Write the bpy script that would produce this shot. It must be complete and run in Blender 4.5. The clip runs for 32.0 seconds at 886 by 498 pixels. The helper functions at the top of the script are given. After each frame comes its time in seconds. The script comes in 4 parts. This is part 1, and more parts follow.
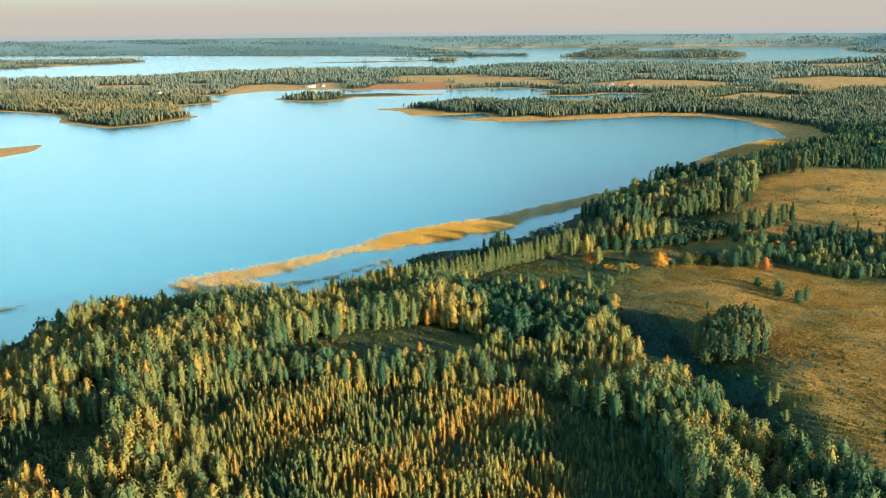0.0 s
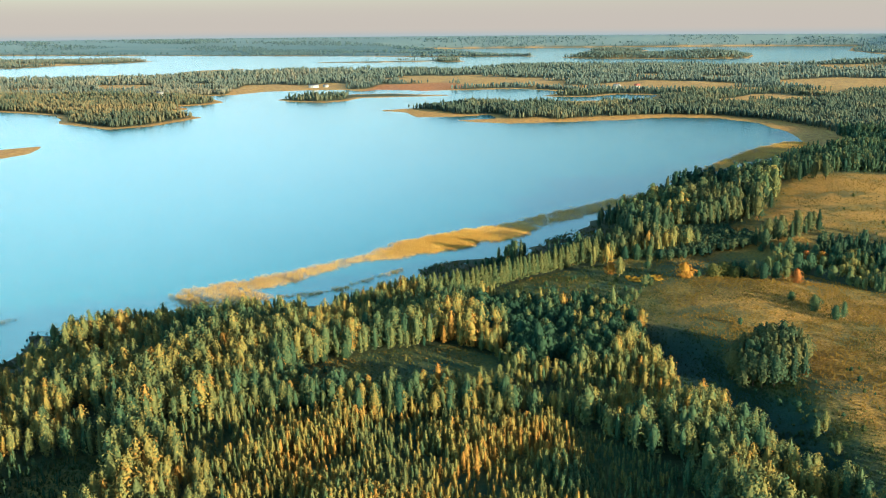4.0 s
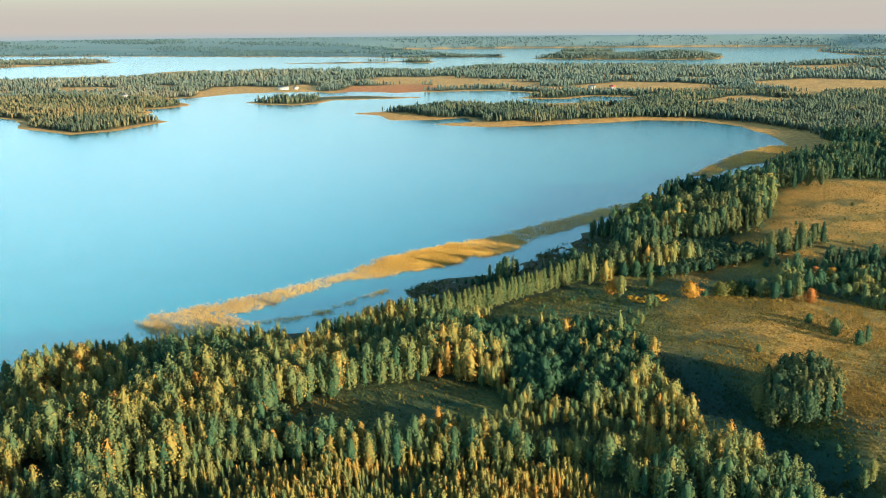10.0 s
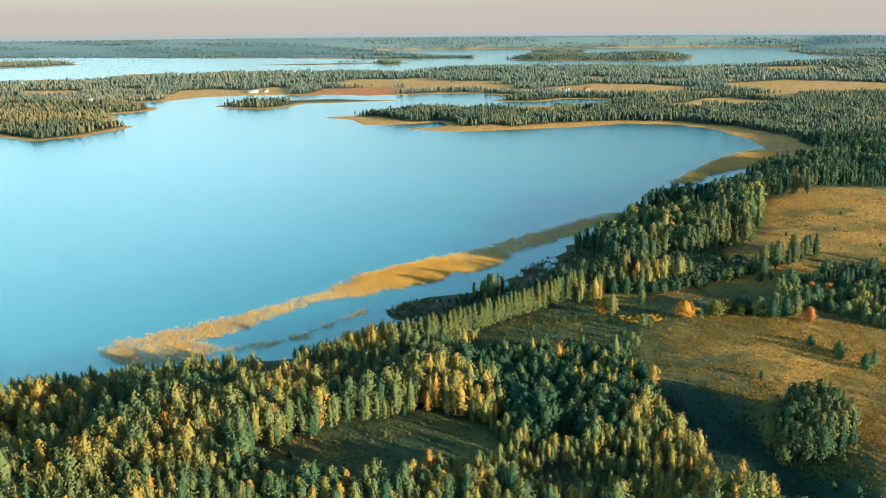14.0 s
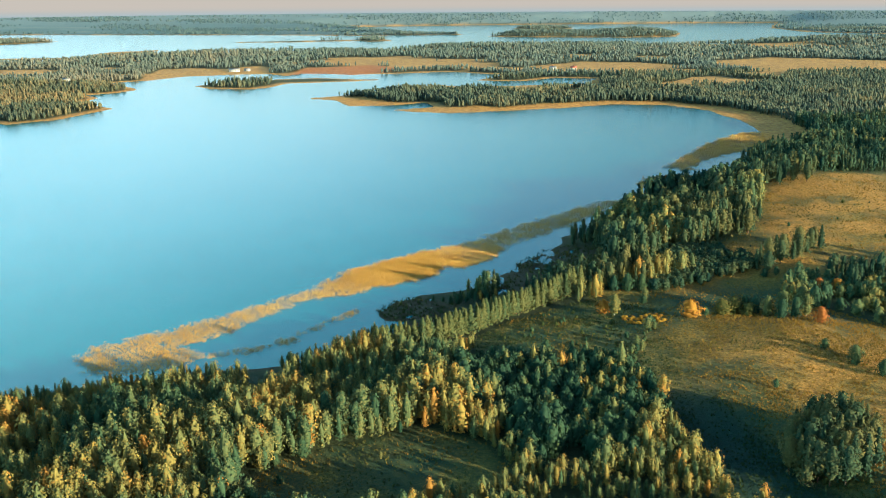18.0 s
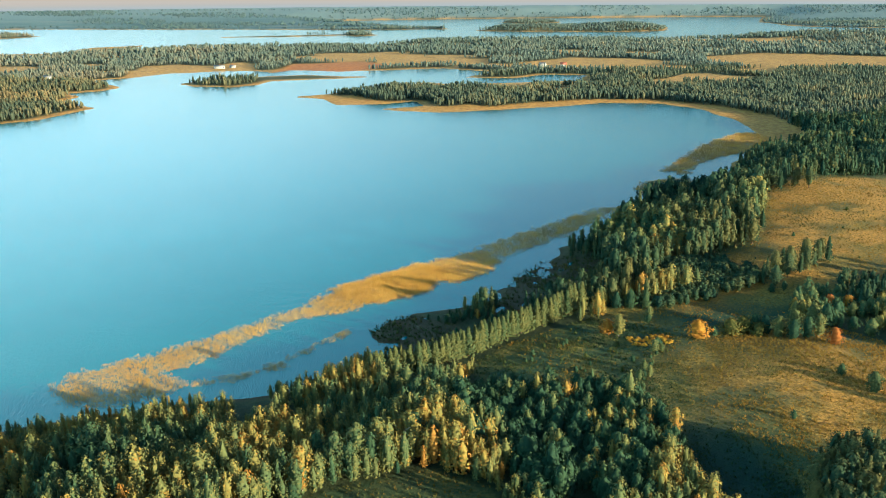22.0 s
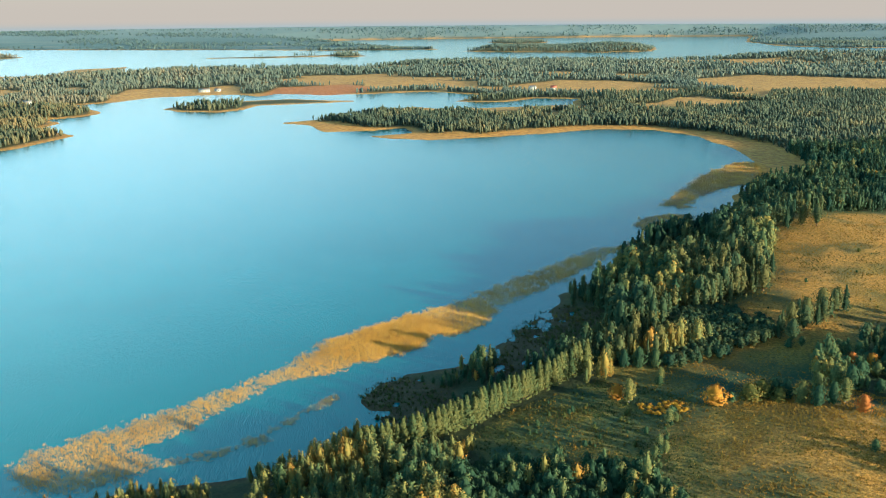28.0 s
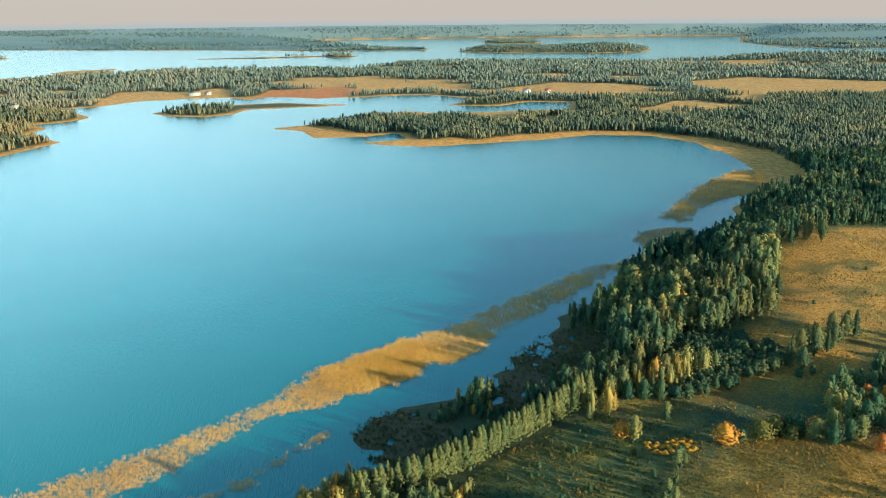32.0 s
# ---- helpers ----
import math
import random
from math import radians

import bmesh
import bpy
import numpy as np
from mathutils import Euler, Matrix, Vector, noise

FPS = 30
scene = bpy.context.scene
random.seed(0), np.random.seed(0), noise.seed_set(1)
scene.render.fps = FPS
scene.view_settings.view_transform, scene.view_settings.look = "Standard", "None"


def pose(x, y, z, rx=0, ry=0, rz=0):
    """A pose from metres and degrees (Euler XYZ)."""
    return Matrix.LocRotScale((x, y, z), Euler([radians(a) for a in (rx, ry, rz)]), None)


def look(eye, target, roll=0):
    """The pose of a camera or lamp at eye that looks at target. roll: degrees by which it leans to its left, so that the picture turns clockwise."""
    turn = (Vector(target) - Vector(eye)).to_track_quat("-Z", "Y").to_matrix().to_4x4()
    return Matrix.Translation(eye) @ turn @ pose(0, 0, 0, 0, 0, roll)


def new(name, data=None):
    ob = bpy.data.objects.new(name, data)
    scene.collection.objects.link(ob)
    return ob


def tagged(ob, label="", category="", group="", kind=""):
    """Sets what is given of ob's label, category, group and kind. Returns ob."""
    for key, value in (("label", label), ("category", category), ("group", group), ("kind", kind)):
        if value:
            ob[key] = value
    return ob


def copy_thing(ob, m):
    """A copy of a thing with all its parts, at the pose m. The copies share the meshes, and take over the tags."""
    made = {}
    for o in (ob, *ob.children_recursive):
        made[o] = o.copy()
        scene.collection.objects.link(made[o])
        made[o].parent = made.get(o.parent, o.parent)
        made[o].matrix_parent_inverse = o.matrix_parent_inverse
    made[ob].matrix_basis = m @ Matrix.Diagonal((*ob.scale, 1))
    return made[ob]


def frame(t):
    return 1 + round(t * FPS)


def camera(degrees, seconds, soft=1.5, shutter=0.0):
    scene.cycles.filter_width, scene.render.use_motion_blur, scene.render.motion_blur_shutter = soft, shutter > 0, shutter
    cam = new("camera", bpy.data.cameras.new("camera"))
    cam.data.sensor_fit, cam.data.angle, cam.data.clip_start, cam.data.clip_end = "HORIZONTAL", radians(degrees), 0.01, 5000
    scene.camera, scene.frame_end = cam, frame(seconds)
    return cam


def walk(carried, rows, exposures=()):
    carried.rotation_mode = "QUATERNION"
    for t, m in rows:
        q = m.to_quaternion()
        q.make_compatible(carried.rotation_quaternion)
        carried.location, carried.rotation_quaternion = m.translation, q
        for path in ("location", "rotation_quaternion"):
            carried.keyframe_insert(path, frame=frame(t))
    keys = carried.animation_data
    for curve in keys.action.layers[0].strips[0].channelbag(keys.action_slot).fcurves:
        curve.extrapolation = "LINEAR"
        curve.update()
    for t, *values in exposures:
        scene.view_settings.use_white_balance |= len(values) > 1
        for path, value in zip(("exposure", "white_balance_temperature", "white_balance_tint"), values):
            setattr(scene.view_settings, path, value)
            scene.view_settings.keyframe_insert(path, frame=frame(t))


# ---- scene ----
cam = camera(50.855, 32.0, soft=1.0)


def gaze(x, y, z, yaw, pitch, roll):
    return pose(x, y, z, 0, 0, yaw) @ pose(0, 0, 0, 90 + pitch) @ pose(0, 0, 0, 0, 0, roll)


PATH = [
    (0, 0.0, 0.0, 120.74, 0.002, -13.696, -0.600), (1, -1.55, 5.4, 120.63, 0.042, -13.700, -0.572),
    (2, -3.07, 10.9, 120.55, 0.074, -13.690, -0.552), (3, -4.62, 16.25, 120.53, 0.105, -13.692, -0.535),
    (3.5, -5.39, 18.94, 120.50, 0.105, -13.695, -0.524), (5.5, -8.18, 29.4, 120.44, -0.090, -13.700, -0.490),
    (6, -8.9, 32.0, 120.45, -0.140, -13.708, -0.488), (7, -10.3, 37.2, 120.52, -0.400, -13.725, -0.480),
    (8, -11.85, 42.6, 120.74, -0.830, -13.745, -0.465), (9, -13.42, 48.1, 121.1, -1.352, -13.748, -0.450),
    (10, -14.85, 53.6, 121.56, -1.886, -13.710, -0.448), (11, -16.1, 59.1, 122.22, -2.412, -13.657, -0.445),
    (12, -17.22, 64.5, 122.94, -2.920, -13.606, -0.435), (13, -18.25, 69.9, 123.69, -3.380, -13.555, -0.435),
    (13.5, -18.70, 72.65, 124.06, -3.570, -13.550, -0.440), (14, -19.08, 75.4, 124.45, -3.716, -13.715, -0.455),
    (14.5, -19.40, 78.1, 124.88, -3.850, -13.913, -0.480), (16.5, -20.75, 88.6, 126.85, -4.390, -14.700, -0.508),
    (17, -21.06, 91.2, 127.36, -4.510, -14.890, -0.505), (18, -21.70, 96.3, 128.42, -4.731, -15.175, -0.490),
    (19, -22.28, 101.3, 129.58, -4.935, -15.380, -0.482), (20, -22.75, 106.3, 130.72, -5.125, -15.476, -0.490),
    (21, -23.12, 111.3, 131.95, -5.335, -15.545, -0.490), (22, -23.38, 116.5, 133.16, -5.552, -15.605, -0.485),
    (23, -23.48, 121.5, 134.4, -5.770, -15.660, -0.495), (24, -23.50, 126.6, 135.62, -5.980, -15.695, -0.500),
    (25, -23.32, 131.9, 136.75, -6.105, -15.708, -0.520), (25.5, -23.24, 134.5, 137.3, -6.145, -15.690, -0.525),
    (27.5, -23.10, 144.4, 139.93, -6.291, -14.570, -0.500), (28, -22.98, 146.9, 140.62, -6.340, -14.572, -0.505),
    (29, -22.78, 151.7, 142.12, -6.430, -14.605, -0.510), (30, -22.60, 156.3, 143.70, -6.564, -14.622, -0.500),
    (31, -22.32, 161.0, 145.40, -6.690, -14.650, -0.500), (32, -21.90, 165.7, 147.08, -6.795, -14.679, -0.495)]
walk(cam, [(row[0], gaze(*row[1:])) for row in PATH], exposures=[(0, 2.25, 4780, -5), (32, 2.25, 4780, -5)])

# ---- light: a low evening sun from behind and to the right ----
SUN_FROM = Vector((0.755, -0.655, 0)).normalized()
SUN_UP = 9.8
world = bpy.data.worlds.new("sky")
scene.world = world
world.use_nodes = True
wt = world.node_tree
sky = wt.nodes.new("ShaderNodeTexSky")
sky.sky_type, sky.sun_disc = "NISHITA", False
sky.sun_elevation, sky.sun_rotation = radians(SUN_UP), math.atan2(SUN_FROM.x, SUN_FROM.y)
sky.air_density, sky.dust_density, sky.ozone_density = 1.0, 1.0, 1.0
wt.nodes["Background"].inputs["Strength"].default_value = 0.055
wt.links.new(sky.outputs[0], wt.nodes["Background"].inputs["Color"])
# evening haze low over the horizon, all round
haze = wt.nodes.new("ShaderNodeBackground")
haze.inputs["Color"].default_value, haze.inputs["Strength"].default_value = (0.156, 0.107, 0.076, 1), 1.0
toward = wt.nodes.new("ShaderNodeTexCoord")
split = wt.nodes.new("ShaderNodeSeparateXYZ")
thin = wt.nodes.new("ShaderNodeMapRange")
thin.interpolation_type = "SMOOTHSTEP"
for slot, value in ((1, 0.0), (2, 0.085), (3, 0.95), (4, 0.0)):
    thin.inputs[slot].default_value = value
# thin bright cloud, unseen and added, high on the side away from the sun
cloud = wt.nodes.new("ShaderNodeBackground")
cloud.inputs["Color"].default_value, cloud.inputs["Strength"].default_value = (0.64, 0.74, 0.69, 1), 0.86
glow = wt.nodes.new("ShaderNodeValToRGB")
for spot, (at, colour) in zip(glow.color_ramp.elements, ((0.05, (0.86, 0.76, 0.69, 1)), (0.24, (0.36, 0.65, 0.63, 1)))):
    spot.position, spot.color = at, colour
wt.links.new(glow.outputs[0], cloud.inputs["Color"])
west, high, top = (wt.nodes.new("ShaderNodeMapRange") for n in range(3))
both, low_only = (wt.nodes.new("ShaderNodeMath") for n in range(2))
both.operation = low_only.operation = "MULTIPLY"
for ranged, values in ((west, (0.34, -0.62, 0.0, 0.97)), (high, (0.02, 0.14, 0.0, 1.0)), (top, (0.34, 0.66, 1.0, 0.0))):
    ranged.interpolation_type = "SMOOTHSTEP"
    for slot in range(4):
        ranged.inputs[slot + 1].default_value = values[slot]
over = wt.nodes.new("ShaderNodeMixShader")
veil = wt.nodes.new("ShaderNodeMixShader")
wt.links.new(toward.outputs["Generated"], split.inputs[0])
wt.links.new(split.outputs["Z"], thin.inputs[0])
wt.links.new(split.outputs["Z"], glow.inputs[0])
wt.links.new(split.outputs["X"], west.inputs[0])
wt.links.new(split.outputs["Z"], high.inputs[0])
wt.links.new(west.outputs[0], both.inputs[0])
wt.links.new(high.outputs[0], both.inputs[1])
wt.links.new(split.outputs["Z"], top.inputs[0])
wt.links.new(both.outputs[0], low_only.inputs[0])
wt.links.new(top.outputs[0], low_only.inputs[1])
wt.links.new(low_only.outputs[0], over.inputs[0])
wt.links.new(wt.nodes["Background"].outputs[0], over.inputs[1])
wt.links.new(cloud.outputs[0], over.inputs[2])
wt.links.new(thin.outputs[0], veil.inputs[0])
wt.links.new(over.outputs[0], veil.inputs[1])
wt.links.new(haze.outputs[0], veil.inputs[2])
wt.links.new(veil.outputs[0], wt.nodes["World Output"].inputs["Surface"])
lamp = bpy.data.lights.new("sun", "SUN")
lamp.energy, lamp.angle, lamp.color = 4.4, radians(0.6), (1.0, 0.71, 0.365)
sun_ob = new("sun", lamp)
sun_ob.matrix_world = look(SUN_FROM * 800 + Vector((0, 400, 800 * math.tan(radians(SUN_UP)))), (0, 400, 0))


# ---- numbers: lattice noise and plan distances on arrays ----
def hash2(i, j, k):
    n = (i * 374761393 + j * 668265263 + k * 1442695041) & 0xFFFFFFFF
    n = ((n ^ (n >> 13)) * 1274126177) & 0xFFFFFFFF
    return ((n ^ (n >> 16)) & 0xFFFF) / 65535.0


def grain(x, y, size, k=0):
    """Smooth lattice noise, 0 to 1."""
    u, v = np.asarray(x, float) / size, np.asarray(y, float) / size
    i, j = np.floor(u).astype(np.int64), np.floor(v).astype(np.int64)
    fu, fv = u - i, v - j
    fu, fv = fu * fu * (3 - 2 * fu), fv * fv * (3 - 2 * fv)
    a, b = hash2(i, j, k), hash2(i + 1, j, k)
    c, d = hash2(i, j + 1, k), hash2(i + 1, j + 1, k)
    return (a * (1 - fu) + b * fu) * (1 - fv) + (c * (1 - fu) + d * fu) * fv


def ramp(v, lo, hi):
    s = np.clip((v - lo) / (hi - lo), 0, 1)
    return s * s * (3 - 2 * s)


def inside(x, y, ring):
    """Signed distance to a closed plan outline: positive inside."""
    ring = np.array(ring, float)
    best, odd = np.full(x.shape, 1e18), np.zeros(x.shape, bool)
    for (ax, ay), (bx, by) in zip(ring, np.roll(ring, -1, 0)):
        ex, ey = bx - ax, by - ay
        s = np.clip(((x - ax) * ex + (y - ay) * ey) / (ex * ex + ey * ey + 1e-9), 0, 1)
        best = np.minimum(best, (x - ax - s * ex) ** 2 + (y - ay - s * ey) ** 2)
        if ay != by:
            odd ^= ((ay > y) != (by > y)) & (x < ax + (y - ay) / (by - ay) * ex)
    return np.where(odd, 1, -1) * np.sqrt(best)


# ---- plan of the land (metres) ----
MAINLAND = [(-900, -900), (-900, 60), (-420, 150), (-240, 262), (-171, 340), (-168, 349), (-166, 359), (-173, 375), (-161, 376),
            (-139, 395), (-120, 402), (-97, 406), (-74, 412), (-51, 414), (-34, 426), (-24, 438), (-12, 452), (-18, 467), (-11, 481),
            (1, 491), (27, 498), (42, 502), (40, 517), (54, 537), (69, 553), (80, 571), (84, 587), (120, 612), (133, 648),
            (167, 682), (207, 711), (220, 735), (252, 763), (273, 810), (305, 847), (330, 890)]
BAY = [(359, 964), (365, 1002), (375, 1056), (366, 1139), (340, 1194), (278, 1210), (206, 1186), (139, 1166), (76, 1156), (35, 1172),
       (5, 1199), (63, 1216), (54, 1261), (13, 1244), (-39, 1244), (-60, 1313), (-92, 1341), (-54, 1368), (-11, 1421), (60, 1461),
       (87, 1506), (117, 1479), (197, 1477), (316, 1491), (346, 1575), (337, 1577), (280, 1598), (227, 1549), (153, 1572),
       (229, 1664), (137, 1753), (31, 1734), (-44, 1720), (-129, 1768), (-152, 1714), (-193, 1761), (-258, 1765), (-324, 1731)]
CAPE = [(-386, 1656), (-420, 1630), (-350, 1500), (-365, 1470), (-405, 1434), (-373, 1394), (-389, 1342), (-325, 1262), (-366, 1160),
        (-403, 1126), (-486, 1199), (-534, 1300), (-645, 1371), (-900, 1400), (-2200, 1500), (-2200, 2200), (-1015, 2165),
        (-815, 2155), (-693, 2175), (-655, 2290), (-560, 2400), (-355, 2470), (-200, 2498), (5, 2444), (160, 2640), (300, 2735), (470, 2640),
        (710, 2618), (830, 2555), (960, 2570), (1120, 2686), (1460, 2520), (4600, 2400), (4600, -900)]
ISLAND = [(-283, 1543), (-258, 1590), (-197, 1635), (-96, 1666), (5, 1611), (-42, 1587), (-141, 1567), (-153, 1517), (-188, 1482),
          (-244, 1500)]
HILL = [(378, 3200), (539, 3110), (779, 3010), (973, 3030), (1066, 3297), (850, 3420), (500, 3420)]
ISLET = [(-410, 2970), (-200, 2950), (0, 3020), (60, 3120), (-100, 3075), (-380, 3020)]
ISLE = [(-1700, 2750), (-1250, 2750), (-1150, 2950), (-965, 3200), (-1100, 3330), (-1700, 3300)]
SPIT = [(-850, 2262), (-660, 2290), (-640, 2330), (-850, 2315)]
WOOD_ISLET = [(-50, 3027), (3, 2942), (63, 2994), (46, 3187), (-22, 3207)]
BACK_ISLE = [(584, 3930), (634, 3786), (770, 3800), (839, 3904), (759, 4144), (655, 4110)]
SANDS = [(-669, 2454), (-649, 2536), (-576, 2588), (-546, 2628), (-556, 2366), (-603, 2358)]
SANDBAR = [(-451, 949), (-417, 978), (-408, 916), (-425, 870), (-470, 880)]
FAR_SHORE = [(-4900, 4300), (-1900, 3980), (-1119, 3767), (-468, 3574), (-60, 3400), (250, 3380), (350, 3330), (300, 3450),
             (100, 3900), (-75, 4380), (160, 4440), (520, 4460), (970, 4440), (1443, 4400), (1850, 4303), (1540, 3650),
             (1500, 3259), (1640, 3060), (3000, 2950), (4900, 3100), (4900, 6500), (-4900, 6500)]
CLEARING = [(-58, 315), (-46, 334), (-26, 345), (-5, 350), (10, 339), (16, 318), (3, 311), (-23, 296), (-48, 299)]
FIELD = [(67, 333), (72, 309), (78, 300), (85, 278), (90, 252), (94, 232), (104, 221), (113, 190), (420, 190), (420, 300), (285, 375),
         (182, 410), (163, 442), (149, 457), (134, 449), (118, 436), (98, 440), (88, 456), (73, 470), (59, 462), (33, 445), (15, 426), (22, 402), (38, 401),
         (55, 397), (67, 386), (69, 358)]
GLADE = [(75, 483), (106, 484), (138, 506), (137, 533), (175, 558), (206, 610), (225, 664), (282, 705), (331, 712), (480, 760),
         (480, 520), (300, 484), (214, 482), (188, 485), (165, 476), (150, 457), (134, 447), (118, 434), (98, 437), (84, 462)]
SEDGE = [(33, 486), (42, 508), (54, 540), (67, 557), (82, 566), (97, 559), (96, 534), (80, 509), (65, 494), (49, 484), (39, 480)]
COVE = [(-18, 469), (-14, 454), (-10, 439), (-3, 449), (6, 450), (15, 457), (16, 471), (5, 482), (-5, 491), (-13, 484)]
BANK = [(-176, 383), (-159, 377), (-155, 352), (-161, 339), (-166, 330), (-172, 331), (-172, 344), (-167, 354), (-168, 366)]
FLATS = [(318, 855), (345, 850), (372, 880), (402, 960), (418, 1060), (398, 1150), (352, 1222), (278, 1240), (200, 1222), (139, 1190),
         (60, 1212), (0, 1290), (-30, 1345), (-100, 1360), (-100, 1240), (80, 1130), (300, 1180), (360, 1060), (340, 960)]
THICKET = [(-100, 276), (-53, 284), (-16, 288), (30, 282), (55, 250), (60, 190), (-42, 190), (-72, 251)]
FAR_FIELDS = [[(40, 1440), (90, 1520), (320, 1500), (352, 1405), (200, 1388), (80, 1402)],
              [(280, 1810), (401, 1908), (501, 1871), (576, 1758), (475, 1655), (361, 1656), (292, 1694)],
              [(654, 1881), (789, 1945), (877, 1908), (989, 1805), (1101, 1750), (945, 1522), (841, 1555), (702, 1596), (629, 1622), (605, 1712)],
              [(-694, 1904), (-590, 1894), (-559, 1852), (-550, 1726), (-619, 1700)],
              [(423, 1445), (489, 1529), (529, 1541), (559, 1478), (520, 1409), (450, 1423)],
              [(593, 1589), (638, 1612), (684, 1614), (603, 1472), (578, 1506)],
              [(-403, 1618), (-386, 1672), (-390, 1864), (-336, 1890), (-270, 1851), (-219, 1932), (-181, 1857), (-191, 1752), (-297, 1664), (-350, 1626)],
              [(159, 1399), (212, 1435), (236, 1422), (208, 1346), (169, 1339)],
              [(230, 1327), (266, 1386), (287, 1374), (249, 1296)],
              [(24, 1934), (124, 1971), (249, 1913), (221, 1796), (131, 1803), (30, 1786)],
              [(359, 2117), (458, 2149), (515, 2080), (420, 1987)],
              [(550, 2054), (622, 2036), (572, 1919), (519, 1931)],
              [(-516, 1904), (-497, 1938), (-457, 1891), (-457, 1783)],
              [(401, 1422), (447, 1414), (430, 1355), (389, 1363)]]
RUST = [(-150, 1725), (-124, 1863), (-4, 1896), (60, 1790), (-43, 1700)]


def shore(x, y):
    """Distance inland of the nearest shore, negative over water."""
    d = inside(x, y, MAINLAND + BAY + CAPE)
    for ring in (ISLAND, HILL, ISLET, ISLE, SPIT, SANDS, WOOD_ISLET, BACK_ISLE, SANDBAR, FAR_SHORE):
        d = np.maximum(d, inside(x, y, ring))
    far = np.hypot(x, y)
    return d + (grain(x, y, 9, 1) - 0.5) * 3.0 + (grain(x, y, 45, 2) - 0.5) * np.clip(far / 110 - 3, 1.5, 22)


def land(x, y, d):
    """Height of the ground."""
    rise = np.where(d < 0, np.maximum(d * 0.12, -2.5), 0.35 * ramp(d, 0, 4) + 2.3 * ramp(d, 6, 70) + 0.9 * ramp(d, 60, 200))
    low = np.maximum(ramp(inside(x, y, FLATS), -10, 15), ramp(inside(x, y, SEDGE), -8, 4))
    low = np.maximum(low, ramp(inside(x, y, COVE), -4, 3))
    rise = np.where(d > 0, rise * (1 - low) + 0.5 * low * ramp(d, 0, 3), rise)
    wet = np.maximum(ramp(inside(x, y, SEDGE), -4, 2), ramp(inside(x, y, COVE), -4, 2)) * (1 - ramp(d, 9, 16))
    rise = rise - wet * 1.1 * ramp(grain(x, y, 5.5, 33), 0.60, 0.72)
    inland = ramp(d, 10, 60)
    for cx, cy, r, h in ((118, 386, 26, 1.7), (106, 428, 16, 1.2), (134, 412, 18, 2.8), (128, 458, 15, -1.6), (165, 350, 50, 1.2), (250, 675, 65, 9.0), (192, 548, 36, 3.6), (145, 305, 25, 1.5), (132, 250, 26, 2.0), (88, 292, 15, -3.6), (92, 252, 15, -3.4), (82, 332, 15, -3.2), (110, 288, 11, 3.4), (107, 258, 10, 3.0), (-15, 330, 30, 0.6),
                         (-90, 300, 40, 3.0), (480, 480, 120, 7), (560, 3250, 110, 9), (880, 3210, 90, 15), (1290, 2480, 140, 14)):
        rise = rise + h * inland * np.exp(-((x - cx) ** 2 + (y - cy) ** 2) / (2 * r * r))
    rise = np.where(d > 14, np.maximum(rise, 0.7), rise)
    far = np.hypot(x, y)
    rise = rise + np.clip(d / 240, 0, 1) * 46 * np.clip((far - 4000 - 450 * ramp(x, 1150, 1600)) / (900 - 450 * ramp(x, 1150, 1600)), 0, 1) * (y > 0) * (inside(x, y, FAR_SHORE) > 0)
    return rise + (grain(x, y, 30, 3) - 0.5) * 1.2 * ramp(d, 5, 40) * (1 - low) + (grain(x, y, 5, 4) - 0.5) * 0.25 * ramp(d, 1, 8)


def valley(x, y):
    """Hollow west of the ridge, where shade is painted into the grass colour, 0 to 1."""
    return ramp(inside(x, y, FIELD), -4, 2) * (1 - ramp(x + 0.18 * (y - 280) + (grain(x, y, 14, 55) - 0.5) * 9, 96, 108)) * (1 - ramp(y, 345, 385))


def woods(x, y, d):
    """How wooded a place is, 0 to 1."""
    w = ramp(d, 2, 7)
    for ring in (CLEARING, FIELD, GLADE, SEDGE, COVE, BANK, FLATS, RUST, SPIT, SANDS, *FAR_FIELDS):
        w = w * (1 - ramp(inside(x, y, ring), -2, 2))
    far = np.hypot(x, y)
    strip = ramp(grain(x * 0.45, y, 110, 7) * 0.7 + 0.3 * grain(x * 0.6, y, 38, 9), 0.31, 0.38)
    strip = np.maximum(strip, ramp(np.maximum(inside(x, y, HILL), np.maximum(inside(x, y, WOOD_ISLET), inside(x, y, BACK_ISLE))), 3, 12))
    strip = np.maximum(strip, ramp(x, 250, 330) * (1 - ramp(y, 1250, 1420)))
    return w * np.where(far > 1000, ramp(d, 6, 20) * strip, 1)


# ---- materials ----
def mat(name, rough=0.9):
    m = bpy.data.materials.new(name)
    m.use_nodes = True
    m.node_tree.nodes["Principled BSDF"].inputs["Roughness"].default_value = rough
    m.node_tree.nodes["Principled BSDF"].inputs["Specular IOR Level"].default_value = 0.25
    return m, m.node_tree, m.node_tree.nodes["Principled BSDF"]


def node(tree, kind, **values):
    n = tree.nodes.new(kind)
    for key, value in values.items():
        n.inputs[key.replace("_", " ")].default_value = value
    return n


def mix(tree, fac, a, b):
    n = tree.nodes.new("ShaderNodeMix")
    n.data_type = "RGBA"
    for slot, value in ((0, fac), (6, a), (7, b)):
        if isinstance(value, (tuple, float, int)):
            n.inputs[slot].default_value = (*value, 1) if isinstance(value, tuple) else value
        else:
            tree.links.new(value, n.inputs[slot])
    return n.outputs[2]


